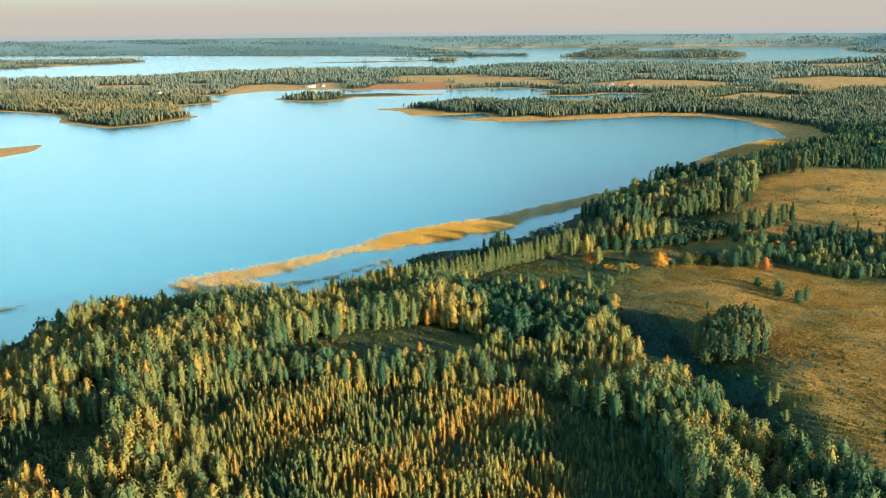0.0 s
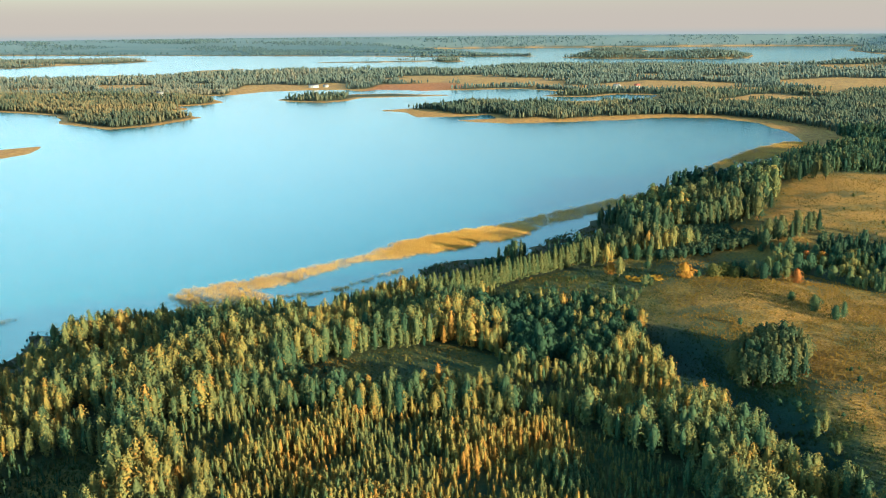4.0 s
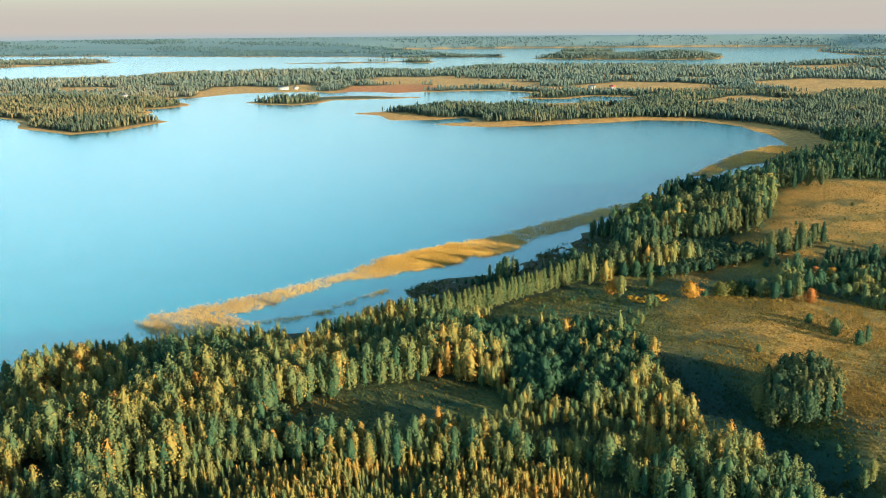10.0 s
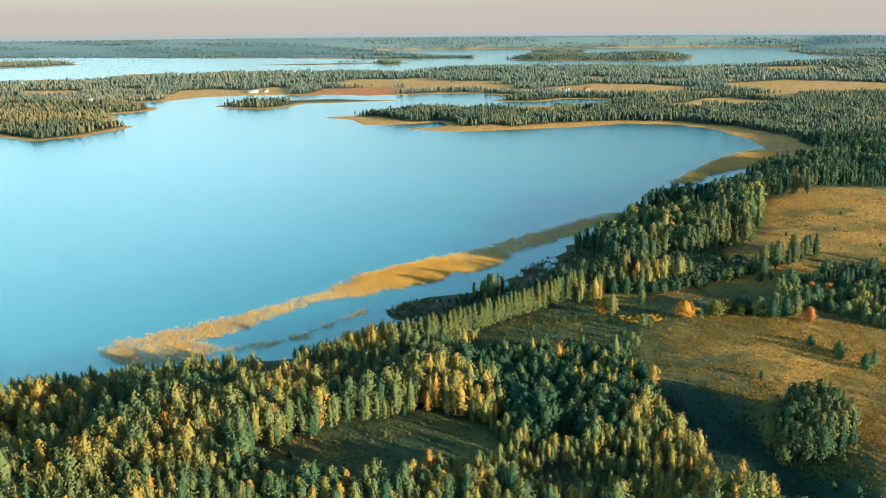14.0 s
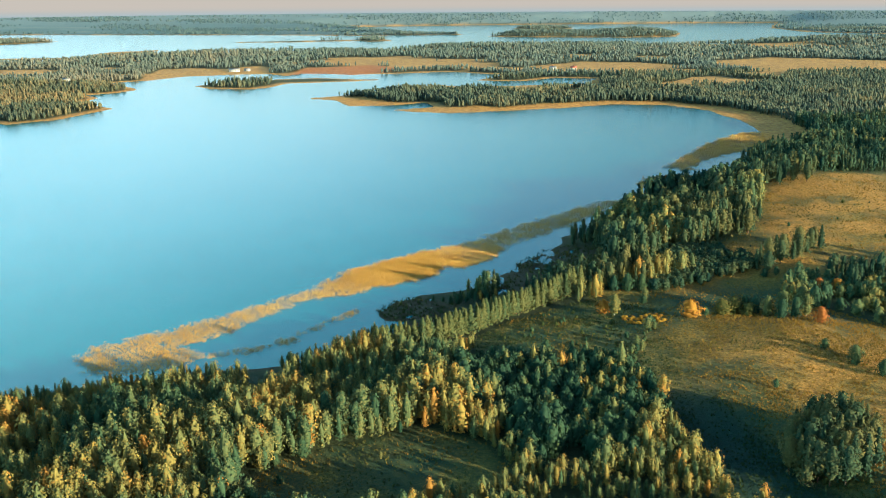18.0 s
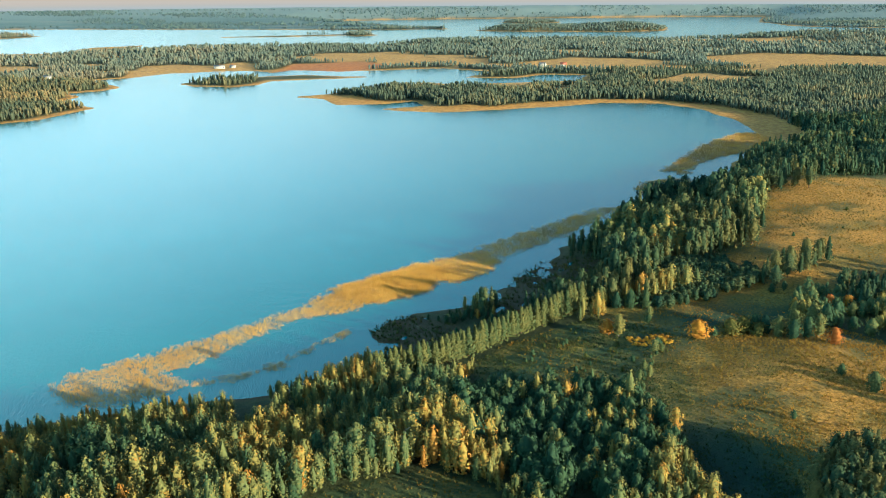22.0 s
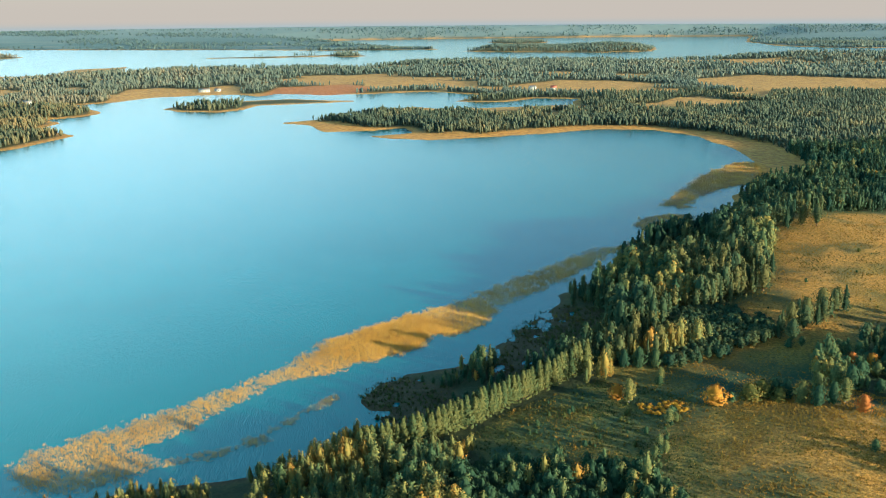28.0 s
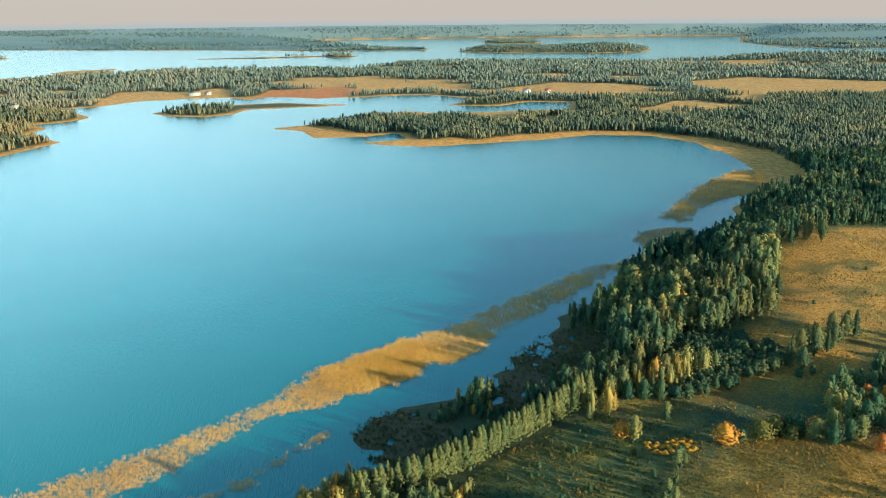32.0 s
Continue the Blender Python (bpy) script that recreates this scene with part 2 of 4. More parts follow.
def stops(tree, fac, rows):
    n = tree.nodes.new("ShaderNodeValToRGB")
    while len(n.color_ramp.elements) < len(rows):
        n.color_ramp.elements.new(0.5)
    for e, (at, colour) in zip(n.color_ramp.elements, rows):
        e.position, e.color = at, (*colour, 1)
    tree.links.new(fac, n.inputs[0])
    return n.outputs[0]


def noise_of(tree, scale, detail=3.0, rough=0.6, stretch=None):
    place = tree.nodes.new("ShaderNodeNewGeometry").outputs["Position"]
    if stretch:
        m = tree.nodes.new("ShaderNodeMapping")
        m.inputs["Rotation"].default_value = (0, 0, radians(stretch[0]))
        m.inputs["Scale"].default_value = (stretch[1], stretch[2], 1)
        tree.links.new(place, m.inputs["Vector"])
        place = m.outputs[0]
    n = node(tree, "ShaderNodeTexNoise", Scale=scale, Detail=detail, Roughness=rough)
    tree.links.new(place, n.inputs["Vector"])
    return n.outputs["Fac"]


def bump(tree, bsdf, height, strength, distance):
    n = node(tree, "ShaderNodeBump", Strength=strength, Distance=distance)
    tree.links.new(height, n.inputs["Height"])
    tree.links.new(n.outputs[0], bsdf.inputs["Normal"])


def value_of(tree, name):
    n = tree.nodes.new("ShaderNodeAttribute")
    n.attribute_name = name
    return n.outputs["Fac"]


def ground_material():
    m, t, b = mat("grassland")
    fine, broad, patch = noise_of(t, 0.9, 5, 0.7), noise_of(t, 0.03, 3), noise_of(t, 0.16, 4, 0.65)
    green = stops(t, patch, [(0.3, (0.016, 0.040, 0.018)), (0.5, (0.036, 0.058, 0.019)), (0.7, (0.090, 0.082, 0.018))])
    straw = stops(t, fine, [(0.32, (0.036, 0.046, 0.011)), (0.5, (0.120, 0.100, 0.016)), (0.68, (0.29, 0.185, 0.025))])
    meadow = mix(t, stops(t, broad, [(0.46, (0, 0, 0)), (0.64, (1, 1, 1))]), green, straw)
    floor = stops(t, fine, [(0.35, (0.016, 0.026, 0.008)), (0.7, (0.045, 0.050, 0.016))])
    marsh = stops(t, patch, [(0.3, (0.17, 0.085, 0.018)), (0.5, (0.37, 0.18, 0.032)), (0.7, (0.52, 0.28, 0.055))])
    # sedge brown, darkened further to stand in for tree shade
    dark = stops(t, fine, [(0.3, (0.022, 0.020, 0.009)), (0.6, (0.056, 0.040, 0.014))])
    rust = stops(t, patch, [(0.3, (0.24, 0.075, 0.020)), (0.7, (0.42, 0.17, 0.045))])
    dry = stops(t, patch, [(0.3, (0.18, 0.108, 0.034)), (0.5, (0.34, 0.185, 0.046)), (0.7, (0.48, 0.27, 0.066))])
    meadow = mix(t, value_of(t, "stubble"), meadow, dry)
    gold = stops(t, fine, [(0.32, (0.11, 0.066, 0.010)), (0.5, (0.31, 0.158, 0.024)), (0.68, (0.53, 0.265, 0.038))])
    meadow = mix(t, value_of(t, "gold"), meadow, gold)
    # darker green with shade put into it, for hollows and the clearing
    shaded_grass = stops(t, fine, [(0.3, (0.007, 0.024, 0.016)), (0.6, (0.014, 0.036, 0.019)), (0.8, (0.030, 0.047, 0.018))])
    meadow = mix(t, value_of(t, "shaded_grass"), meadow, shaded_grass)
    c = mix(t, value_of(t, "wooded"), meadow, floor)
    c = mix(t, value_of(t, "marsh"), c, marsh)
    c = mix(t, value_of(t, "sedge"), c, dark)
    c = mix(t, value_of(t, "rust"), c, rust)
    # haze put into the far ground's colour, paler towards the rim
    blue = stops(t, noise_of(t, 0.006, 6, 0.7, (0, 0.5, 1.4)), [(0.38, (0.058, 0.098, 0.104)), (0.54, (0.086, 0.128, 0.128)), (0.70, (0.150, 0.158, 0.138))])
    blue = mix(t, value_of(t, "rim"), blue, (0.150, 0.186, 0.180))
    c = mix(t, value_of(t, "remote_haze"), c, blue)
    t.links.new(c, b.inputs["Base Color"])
    bump(t, b, noise_of(t, 1.4, 6, 0.75), 0.9, 0.6)
    return m


def water_material():
    m, t, b = mat("lake_water", 0.12)
    b.inputs["IOR"].default_value, b.inputs["Specular IOR Level"].default_value = 1.33, 0.5
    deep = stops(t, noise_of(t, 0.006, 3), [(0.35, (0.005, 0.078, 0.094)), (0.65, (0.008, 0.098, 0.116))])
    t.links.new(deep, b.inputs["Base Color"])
    waves = node(t, "ShaderNodeMath")
    waves.operation = "ADD"
    t.links.new(noise_of(t, 1.9, 3, 0.6, (38, 1.0, 0.25)), waves.inputs[0])
    t.links.new(noise_of(t, 0.9, 3, 0.55, (33, 1.0, 0.22)), waves.inputs[1])
    bump(t, b, waves.outputs[0], 0.38, 0.42)
    return m


def leaf_material(name, rows, through_colour=(0.30, 0.26, 0.03)):
    m, t, b = mat(name, 0.8)
    b.inputs["Specular IOR Level"].default_value = 0.12
    vary = node(t, "ShaderNodeMath")
    vary.operation = "MULTIPLY_ADD"
    vary.inputs[1].default_value = 0.22
    t.links.new(t.nodes.new("ShaderNodeObjectInfo").outputs["Random"], vary.inputs[0])
    t.links.new(value_of(t, "tint"), vary.inputs[2])
    c = stops(t, vary.outputs[0], rows)
    c = mix(t, noise_of(t, 2.2, 2), c, mix(t, 0.5, c, (0.0, 0.0, 0.0)))
    t.links.new(c, b.inputs["Base Color"])
    clear = t.nodes.new("ShaderNodeBsdfTranslucent")
    t.links.new(c, clear.inputs["Color"])
    both = node(t, "ShaderNodeMixShader", Fac=0.25)
    t.links.new(b.outputs[0], both.inputs[1])
    t.links.new(clear.outputs[0], both.inputs[2])
    t.links.new(both.outputs[0], t.nodes["Material Output"].inputs["Surface"])
    return m


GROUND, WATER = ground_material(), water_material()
BIRCH = leaf_material("birch_leaves", [(0.0, (0.023, 0.062, 0.040)), (0.3, (0.068, 0.108, 0.048)), (0.6, (0.166, 0.162, 0.050)), (0.88, (0.31, 0.225, 0.045)), (1.0, (0.37, 0.185, 0.030))])
GREEN = leaf_material("green_leaves", [(0.0, (0.018, 0.050, 0.034)), (0.5, (0.050, 0.086, 0.038)), (1.0, (0.14, 0.136, 0.040))])
# leaf colours of the distant woods, with haze put into them
FAR_HAZE_LEAF = leaf_material("far_haze_leaves", [(0.0, (0.098, 0.130, 0.114)), (0.45, (0.142, 0.160, 0.126)), (1.0, (0.26, 0.210, 0.136))])
MID_HAZE_LEAF = leaf_material("lakeside_haze_leaves", [(0.0, (0.048, 0.074, 0.060)), (0.4, (0.086, 0.102, 0.066)), (0.75, (0.160, 0.146, 0.076)), (1.0, (0.26, 0.180, 0.080))])
REMOTE_HAZE_LEAF = leaf_material("remote_haze_leaves", [(0.0, (0.095, 0.142, 0.144)), (1.0, (0.120, 0.164, 0.162))])
PINE = leaf_material("pine_needles", [(0.0, (0.018, 0.048, 0.034)), (0.5, (0.045, 0.074, 0.036)), (1.0, (0.14, 0.124, 0.038))])
AUTUMN = leaf_material("autumn_leaves", [(0.0, (0.50, 0.30, 0.024)), (0.3, (0.43, 0.24, 0.022)), (0.6, (0.38, 0.175, 0.020)), (1.0, (0.34, 0.120, 0.026))])
REED = leaf_material("reed_stems", [(0.0, (0.25, 0.145, 0.036)), (0.5, (0.59, 0.320, 0.050)), (1.0, (0.78, 0.46, 0.088))])
TUFT = leaf_material("meadow_tufts", [(0.0, (0.026, 0.056, 0.022)), (0.5, (0.098, 0.098, 0.022)), (1.0, (0.33, 0.185, 0.026))])
bark_m, bark_t, bark_b = mat("bark")
bark_t.links.new(stops(bark_t, noise_of(bark_t, 3.0, 4), [(0.4, (0.09, 0.065, 0.05)), (0.6, (0.30, 0.26, 0.21))]), bark_b.inputs["Base Color"])
BARK = bark_m
pine_m, pine_t, pine_b = mat("pine_bark")
pine_t.links.new(stops(pine_t, noise_of(pine_t, 3.0, 4), [(0.4, (0.07, 0.04, 0.025)), (0.6, (0.20, 0.10, 0.05))]), pine_b.inputs["Base Color"])
PINE_BARK = pine_m


# ---- building helpers ----
def raw(name, verts, tris, material, tint=None, smooth=False):
    """A mesh from arrays of corners and triangles."""
    me = bpy.data.meshes.new(name)
    verts, tris = np.asarray(verts, np.float32), np.asarray(tris, np.int32)
    me.vertices.add(len(verts))
    me.vertices.foreach_set("co", verts.ravel())
    me.loops.add(tris.size)
    me.loops.foreach_set("vertex_index", tris.ravel())
    me.polygons.add(len(tris))
    me.polygons.foreach_set("loop_start", np.arange(0, tris.size, tris.shape[1], dtype=np.int32))
    if tint is not None:
        me.attributes.new("tint", "FLOAT", "FACE").data.foreach_set("value", np.asarray(tint, np.float32))
    if smooth:
        me.polygons.foreach_set("use_smooth", np.ones(len(tris), bool))
    me.materials.append(material)
    me.update(calc_edges=True)
    return me


def part(name, me, parent, label=""):
    ob = new(name, me)
    ob.parent = parent
    return tagged(ob, label)


def height_at(x, y):
    x, y = np.atleast_1d(np.asarray(x, float)), np.atleast_1d(np.asarray(y, float))
    return land(x, y, shore(x, y))


# ---- ground and water ----
MEADOW = [(-118, 220), (-132, 256), (-100, 258), (-90, 238), (-100, 218)]


def build_ground():
    fine = np.radians(np.linspace(-29, 38, 400))
    rest = np.radians(np.linspace(38, 331, 60)[1:-1])
    turn = np.r_[fine, rest]
    radius = np.r_[2, 60, 110, 150, 175, np.geomspace(190, 4950, 430)]
    rr, aa = np.meshgrid(radius, turn, indexing="ij")
    x, y = rr * np.sin(aa), rr * np.cos(aa)
    d = shore(x, y)
    z = land(x, y, d)
    n, k = rr.shape
    i, j = np.meshgrid(np.arange(n - 1), np.arange(k), indexing="ij")
    a, b = i * k + j, i * k + (j + 1) % k
    quads = np.stack([a, b, b + k, a + k], -1).reshape(-1, 4)
    me = raw("ground", np.stack([x, y, z], -1).reshape(-1, 3), quads, GROUND, smooth=True)
    far = np.hypot(x, y)
    edge = ramp(d, -3, 1) * (1 - ramp(d, 3, 14)) * ramp(far, 500, 900) * (0.65 + 0.35 * ramp(grain(x, y, 70, 52), 0.35, 0.6)) * (1 - 0.97 * ramp(far, 1900, 2600))
    low = np.maximum(np.maximum(ramp(inside(x, y, FLATS), -12, 6), ramp(inside(x, y, SANDBAR), -8, 2)), edge)
    masks = {"wooded": woods(x, y, d) * (1 - 0.15 * ramp(far, 1200, 2500)), "marsh": low,
             "sedge": np.maximum(np.maximum(ramp(inside(x, y, SEDGE), -6, 2), np.maximum(ramp(inside(x, y, COVE), -5, 1), ramp(inside(x, y, BANK), -4, 1))),
                                 (1 - ramp(d, 1, 6)) * (1 - ramp(far, 500, 800))),
             "rust": ramp(inside(x, y, RUST), -12, 12), "remote_haze": ramp(inside(x, y, FAR_SHORE), 10, 60),
             "shaded_grass": valley(x, y) + 0.8 * np.exp(-((x - 160) / 26) ** 2 - ((y - 440) / 20) ** 2) + 0.6 * np.exp(-((x - 122) / 22) ** 2 - ((y - 462) / 14) ** 2) + 0.45 * ramp(inside(x, y, CLEARING), -6, 2) * ramp(grain(x, y, 12, 56), 0.3, 0.7),
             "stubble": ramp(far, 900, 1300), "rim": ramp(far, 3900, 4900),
             "gold": np.clip(0.9 * ramp(inside(x, y, GLADE), 0, 12) * ramp(y, 462, 500) + np.exp(-(((x - 116) / 32) ** 2 + ((y - 394) / 30) ** 2))
                             + 0.8 * ramp(x + (grain(x, y, 18, 54) - 0.5) * 12, 108, 122) * ramp(inside(x, y, FIELD), 0, 10), 0, 1) * (0.25 + 0.75 * ramp(grain(x, y, 20, 51) * 0.6 + 0.4 * grain(x, y, 6, 53), 0.25, 0.6))}
    masks["wooded"] = masks["wooded"] * (1 - 0.8 * ramp(inside(x, y, THICKET), -4, 2)) * (1 - 0.8 * ramp(inside(x, y, MEADOW), -4, 2))
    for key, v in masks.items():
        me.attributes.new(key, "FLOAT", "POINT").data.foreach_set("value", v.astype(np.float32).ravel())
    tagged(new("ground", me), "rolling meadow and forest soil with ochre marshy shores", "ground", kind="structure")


def build_water():
    turn = np.linspace(0, 2 * np.pi, 97)[:-1]
    verts = np.r_[[[0, 0, 0]], np.stack([4950 * np.sin(turn), 4950 * np.cos(turn), 0 * turn], -1)]
    k = np.arange(96)
    tris = np.stack([0 * k, 1 + (k + 1) % 96, 1 + k], -1)
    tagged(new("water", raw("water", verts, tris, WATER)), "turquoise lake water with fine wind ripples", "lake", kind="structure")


def build_backdrop():
    """Glowing band that stands for haze over the last woods along the rim, thinning out upwards into the sky."""
    m = bpy.data.materials.new("far_haze")
    m.use_nodes = True
    t = m.node_tree
    t.nodes.remove(t.nodes["Principled BSDF"])
    z = t.nodes.new("ShaderNodeSeparateXYZ")
    t.links.new(t.nodes.new("ShaderNodeNewGeometry").outputs["Position"], z.inputs[0])
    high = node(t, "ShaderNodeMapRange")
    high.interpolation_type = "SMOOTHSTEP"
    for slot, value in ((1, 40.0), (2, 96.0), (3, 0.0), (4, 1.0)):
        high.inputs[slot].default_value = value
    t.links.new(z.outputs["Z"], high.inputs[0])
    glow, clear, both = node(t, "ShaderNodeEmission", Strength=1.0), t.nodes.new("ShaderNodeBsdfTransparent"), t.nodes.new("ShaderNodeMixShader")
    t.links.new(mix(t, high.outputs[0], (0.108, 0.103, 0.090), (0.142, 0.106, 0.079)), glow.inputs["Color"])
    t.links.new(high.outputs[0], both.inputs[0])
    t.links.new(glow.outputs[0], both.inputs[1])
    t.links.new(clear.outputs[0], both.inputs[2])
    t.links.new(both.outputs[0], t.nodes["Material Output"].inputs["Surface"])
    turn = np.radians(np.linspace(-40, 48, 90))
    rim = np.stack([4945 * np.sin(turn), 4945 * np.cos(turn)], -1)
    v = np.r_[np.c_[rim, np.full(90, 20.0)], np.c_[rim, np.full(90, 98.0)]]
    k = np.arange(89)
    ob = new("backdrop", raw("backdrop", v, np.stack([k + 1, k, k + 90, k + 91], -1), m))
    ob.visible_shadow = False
    tagged(ob, "glowing band for haze over the last woods, fading into the pale sky", "backdrop", kind="structure")


build_ground()
build_water()
build_backdrop()


# ---- plants: outlines of crowns, shoots and stems as triangles ----
def profile(kind, u):
    if kind == "birch":
        return 0.365 * np.clip(u + 0.02, 0, 1) ** 0.55 * np.clip(1 - u, 0, 1) ** 0.58 + 0.006
    if kind == "sapling":
        return 0.29 * np.clip(u + 0.02, 0, 1) ** 0.5 * np.clip(1 - u, 0, 1) ** 0.68 + 0.008
    if kind == "spruce":
        return 0.20 * (1 - u) ** 0.85 * (0.8 + 0.2 * np.sin(u * 40)) + 0.012
    if kind == "pine":
        return 0.23 * np.clip(np.sin(np.pi * np.clip((u - 0.05) / 0.97, 0, 1) ** 1.1), 0, 1) ** 0.7 + 0.01
    return 0.42 * np.clip(np.sin(np.pi * np.clip(u * 0.93 + 0.07, 0, 1)), 0, 1) ** 0.6 + 0.02


FOOT = {"birch": 0.10, "sapling": 0.04, "spruce": 0.05, "pine": 0.12, "round": 0.03}


def crown(kind, leaves, rng, size, core=6, lumps=5):
    """Corners, triangles and tints of one crown, for a tree one metre high."""
    lo = FOOT[kind]
    u = rng.random(leaves) ** 0.9
    a = rng.random(leaves) * 2 * np.pi
    # boughs: the outline swells and shrinks round the trunk
    phase = rng.random((lumps, 3)) * 6.28
    swell = 1 + 0.24 * sum(np.sin(a * (1 + n % 3) + u * (6 + 5 * n) + phase[n, 0]) for n in range(lumps)) / lumps ** 0.5
    r = profile(kind, u) * swell * (0.70 + 0.38 * rng.random(leaves))
    c = np.stack([r * np.cos(a), r * np.sin(a), lo + (1 - lo) * u], -1)
    out = np.stack([np.cos(a), np.sin(a), 0.25 + 0.7 * (u - 0.3)], -1) + rng.normal(0, 0.24, (leaves, 3))
    out /= np.linalg.norm(out, axis=1, keepdims=True)
    side = np.cross(out, rng.normal(0, 1, (leaves, 3)))
    side /= np.linalg.norm(side, axis=1, keepdims=True) + 1e-9
    up = np.cross(out, side)
    s = (size * (0.6 + 0.8 * rng.random(leaves)) * (1 - 0.35 * u))[:, None]
    v = np.stack([c - s * side - 0.6 * s * up, c + s * side - 0.6 * s * up, c + 1.1 * s * up], 1).reshape(-1, 3)
    f = np.arange(3 * leaves).reshape(-1, 3)
    tint = rng.normal(0, 0.09, leaves)
    if core:
        rows = np.array([0.0, 0.12, 0.35, 0.62, 0.86, 1.0] if core > 4 else [0.0, 0.3, 0.7, 1.0])
        n = len(rows)
        ca = np.arange(core) / core * 2 * np.pi
        cr = profile(kind, rows)[:, None] * 0.58 * (1 + 0.15 * rng.normal(0, 1, (n, core)))
        cr[0] *= 0.4
        cv = np.stack([cr * np.cos(ca), cr * np.sin(ca), np.repeat((lo + (0.97 - lo) * rows)[:, None], core, 1)], -1).reshape(-1, 3)
        i, j = np.meshgrid(np.arange(n - 1), np.arange(core), indexing="ij")
        p, q = (i * core + j).ravel(), (i * core + (j + 1) % core).ravel()
        cf = np.r_[np.stack([p, q, q + core], -1), np.stack([p, q + core, p + core], -1)] + len(v)
        v, f, tint = np.r_[v, cv], np.r_[f, cf], np.r_[tint, np.full(len(cf), -0.12)]
    return v, f, tint


def stem(width, top, sides=5, lean=0.02):
    """A tapered trunk with a little bend."""
    rows = np.array([0.0, 0.06, 0.3, 0.65, 1.0])
    a = np.arange(sides) / sides * 2 * np.pi
    r = width * np.array([1.5, 1.0, 0.8, 0.5, 0.12])[:, None]
    bend = lean * np.sin(rows * 5)[:, None]
    v = np.stack([r * np.cos(a) + bend, r * np.sin(a), np.repeat((rows * top)[:, None], sides, 1)], -1).reshape(-1, 3)
    i, j = np.meshgrid(np.arange(4), np.arange(sides), indexing="ij")
    p, q = (i * sides + j).ravel(), (i * sides + (j + 1) % sides).ravel()
    return v, np.r_[np.stack([p, q, q + sides], -1), np.stack([p, q + sides, p + sides], -1)]


def spread(name, kinds, x, y, h, w, tint, material, seed, z=None, sink=0.1):
    """Many plants joined into one mesh: kinds are crowns, one drawn for each plant."""
    rng = np.random.default_rng(seed)
    z = height_at(x, y) - sink if z is None else z
    pick, turn = rng.integers(0, len(kinds), len(x)), rng.random(len(x)) * 2 * np.pi
    vs, fs, ts, base = [], [], [], 0
    for n, (v, f, t) in enumerate(kinds):
        m = pick == n
        if not m.any():
            continue
        c, s = np.cos(turn[m])[:, None], np.sin(turn[m])[:, None]
        wide = (h[m] * w[m])[:, None]
        px = (v[:, 0] * c - v[:, 1] * s) * wide + x[m][:, None]
        py = (v[:, 0] * s + v[:, 1] * c) * wide + y[m][:, None]
        pz = v[:, 2] * h[m][:, None] + z[m][:, None]
        vs.append(np.stack([px, py, pz], -1).reshape(-1, 3))
        fs.append((f[None] + (np.arange(m.sum()) * len(v))[:, None, None] + base).reshape(-1, 3))
        ts.append(np.clip(tint[m][:, None] + t[None], 0, 1).ravel())
        base += m.sum() * len(v)
    return raw(name, np.concatenate(vs), np.concatenate(fs), material, np.concatenate(ts))


def scatter(x0, x1, y0, y1, step, seed):
    """Jittered places over a stretch of the plan."""
    rng = np.random.default_rng(seed)
    x, y = np.meshgrid(np.arange(x0, x1, step), np.arange(y0, y1, step))
    return (x + rng.uniform(-0.5, 0.5, x.shape) * step).ravel(), (y + rng.uniform(-0.5, 0.5, y.shape) * step).ravel()


def kinds_of(kind, count, leaves, size, seed, core=6):
    return [crown(kind, leaves, np.random.default_rng(seed + n), size, core) for n in range(count)]


# ---- single trees: built once for each kind, then set about ----
def template(name, kind, material, leaves, size, tint, seed, label, category, bark=None, slim=1.0):
    """One tree, a metre high, with its trunk and crown as parts."""
    rng = np.random.default_rng(seed)
    v, f, t = crown(kind, leaves, rng, size, 7)
    tree = new(name)
    part("trunk", raw("trunk", *stem(0.016 if kind != "round" else 0.03, 0.86), bark or BARK), tree)
    part("crown", raw("crown", v * (slim, slim, 1), f, material, np.clip(t + tint, 0, 1)), tree)
    tagged(tree, label, category)
    return tree


STOCK = {}


def plant(kind, x, y, h, w=1.0, group="", label="", category="", turn=None):
    """A copy of a template tree at a place of the plan, h metres high."""
    first, used = STOCK[kind]
    z = float(height_at(x, y)[0]) - 0.08
    angle = turn if turn is not None else (x * 37.7 + y * 91.3) % 360
    m = Matrix.LocRotScale((x, y, z), Euler((0, 0, radians(angle))), (h * w, h * w, h))
    if used:
        ob = copy_thing(first, m)
        ob.matrix_basis = m
    else:
        ob, STOCK[kind] = first, (first, True)
        ob.matrix_basis = m
    return tagged(ob, label, category, group)


for n, tint in enumerate((0.10, 0.28, 0.45, 0.62, 0.82)):
    tone = ("deep green", "green", "yellow-green", "gold-tinged", "golden")[n]
    STOCK["birch", n] = (template("birch_tree", "birch", BIRCH, 460, 0.030, tint, 700 + n, f"tall slender birch with {tone} autumn leaves", "tree"), False)
for n in range(4):
    STOCK["pine", n] = (template("pine_tree", "pine" if n % 2 else "spruce", PINE, 480, 0.032, 0.32 + 0.16 * n, 720 + n, "dark green pine with dense needles standing in grass", "tree", PINE_BARK), False)
for n in range(3):
    STOCK["alder", n] = (template("alder_tree", "round", GREEN, 420, 0.050, 0.10 + 0.3 * n, 740 + n, "rounded green alder with dense foliage", "tree", slim=0.8), False)
STOCK["hedge", 0] = (template("hedge_tree", "spruce", GREEN, 520, 0.032, 0.62, 751, "dense green tree in a straight hedgerow", "tree", PINE_BARK, slim=1.2), False)
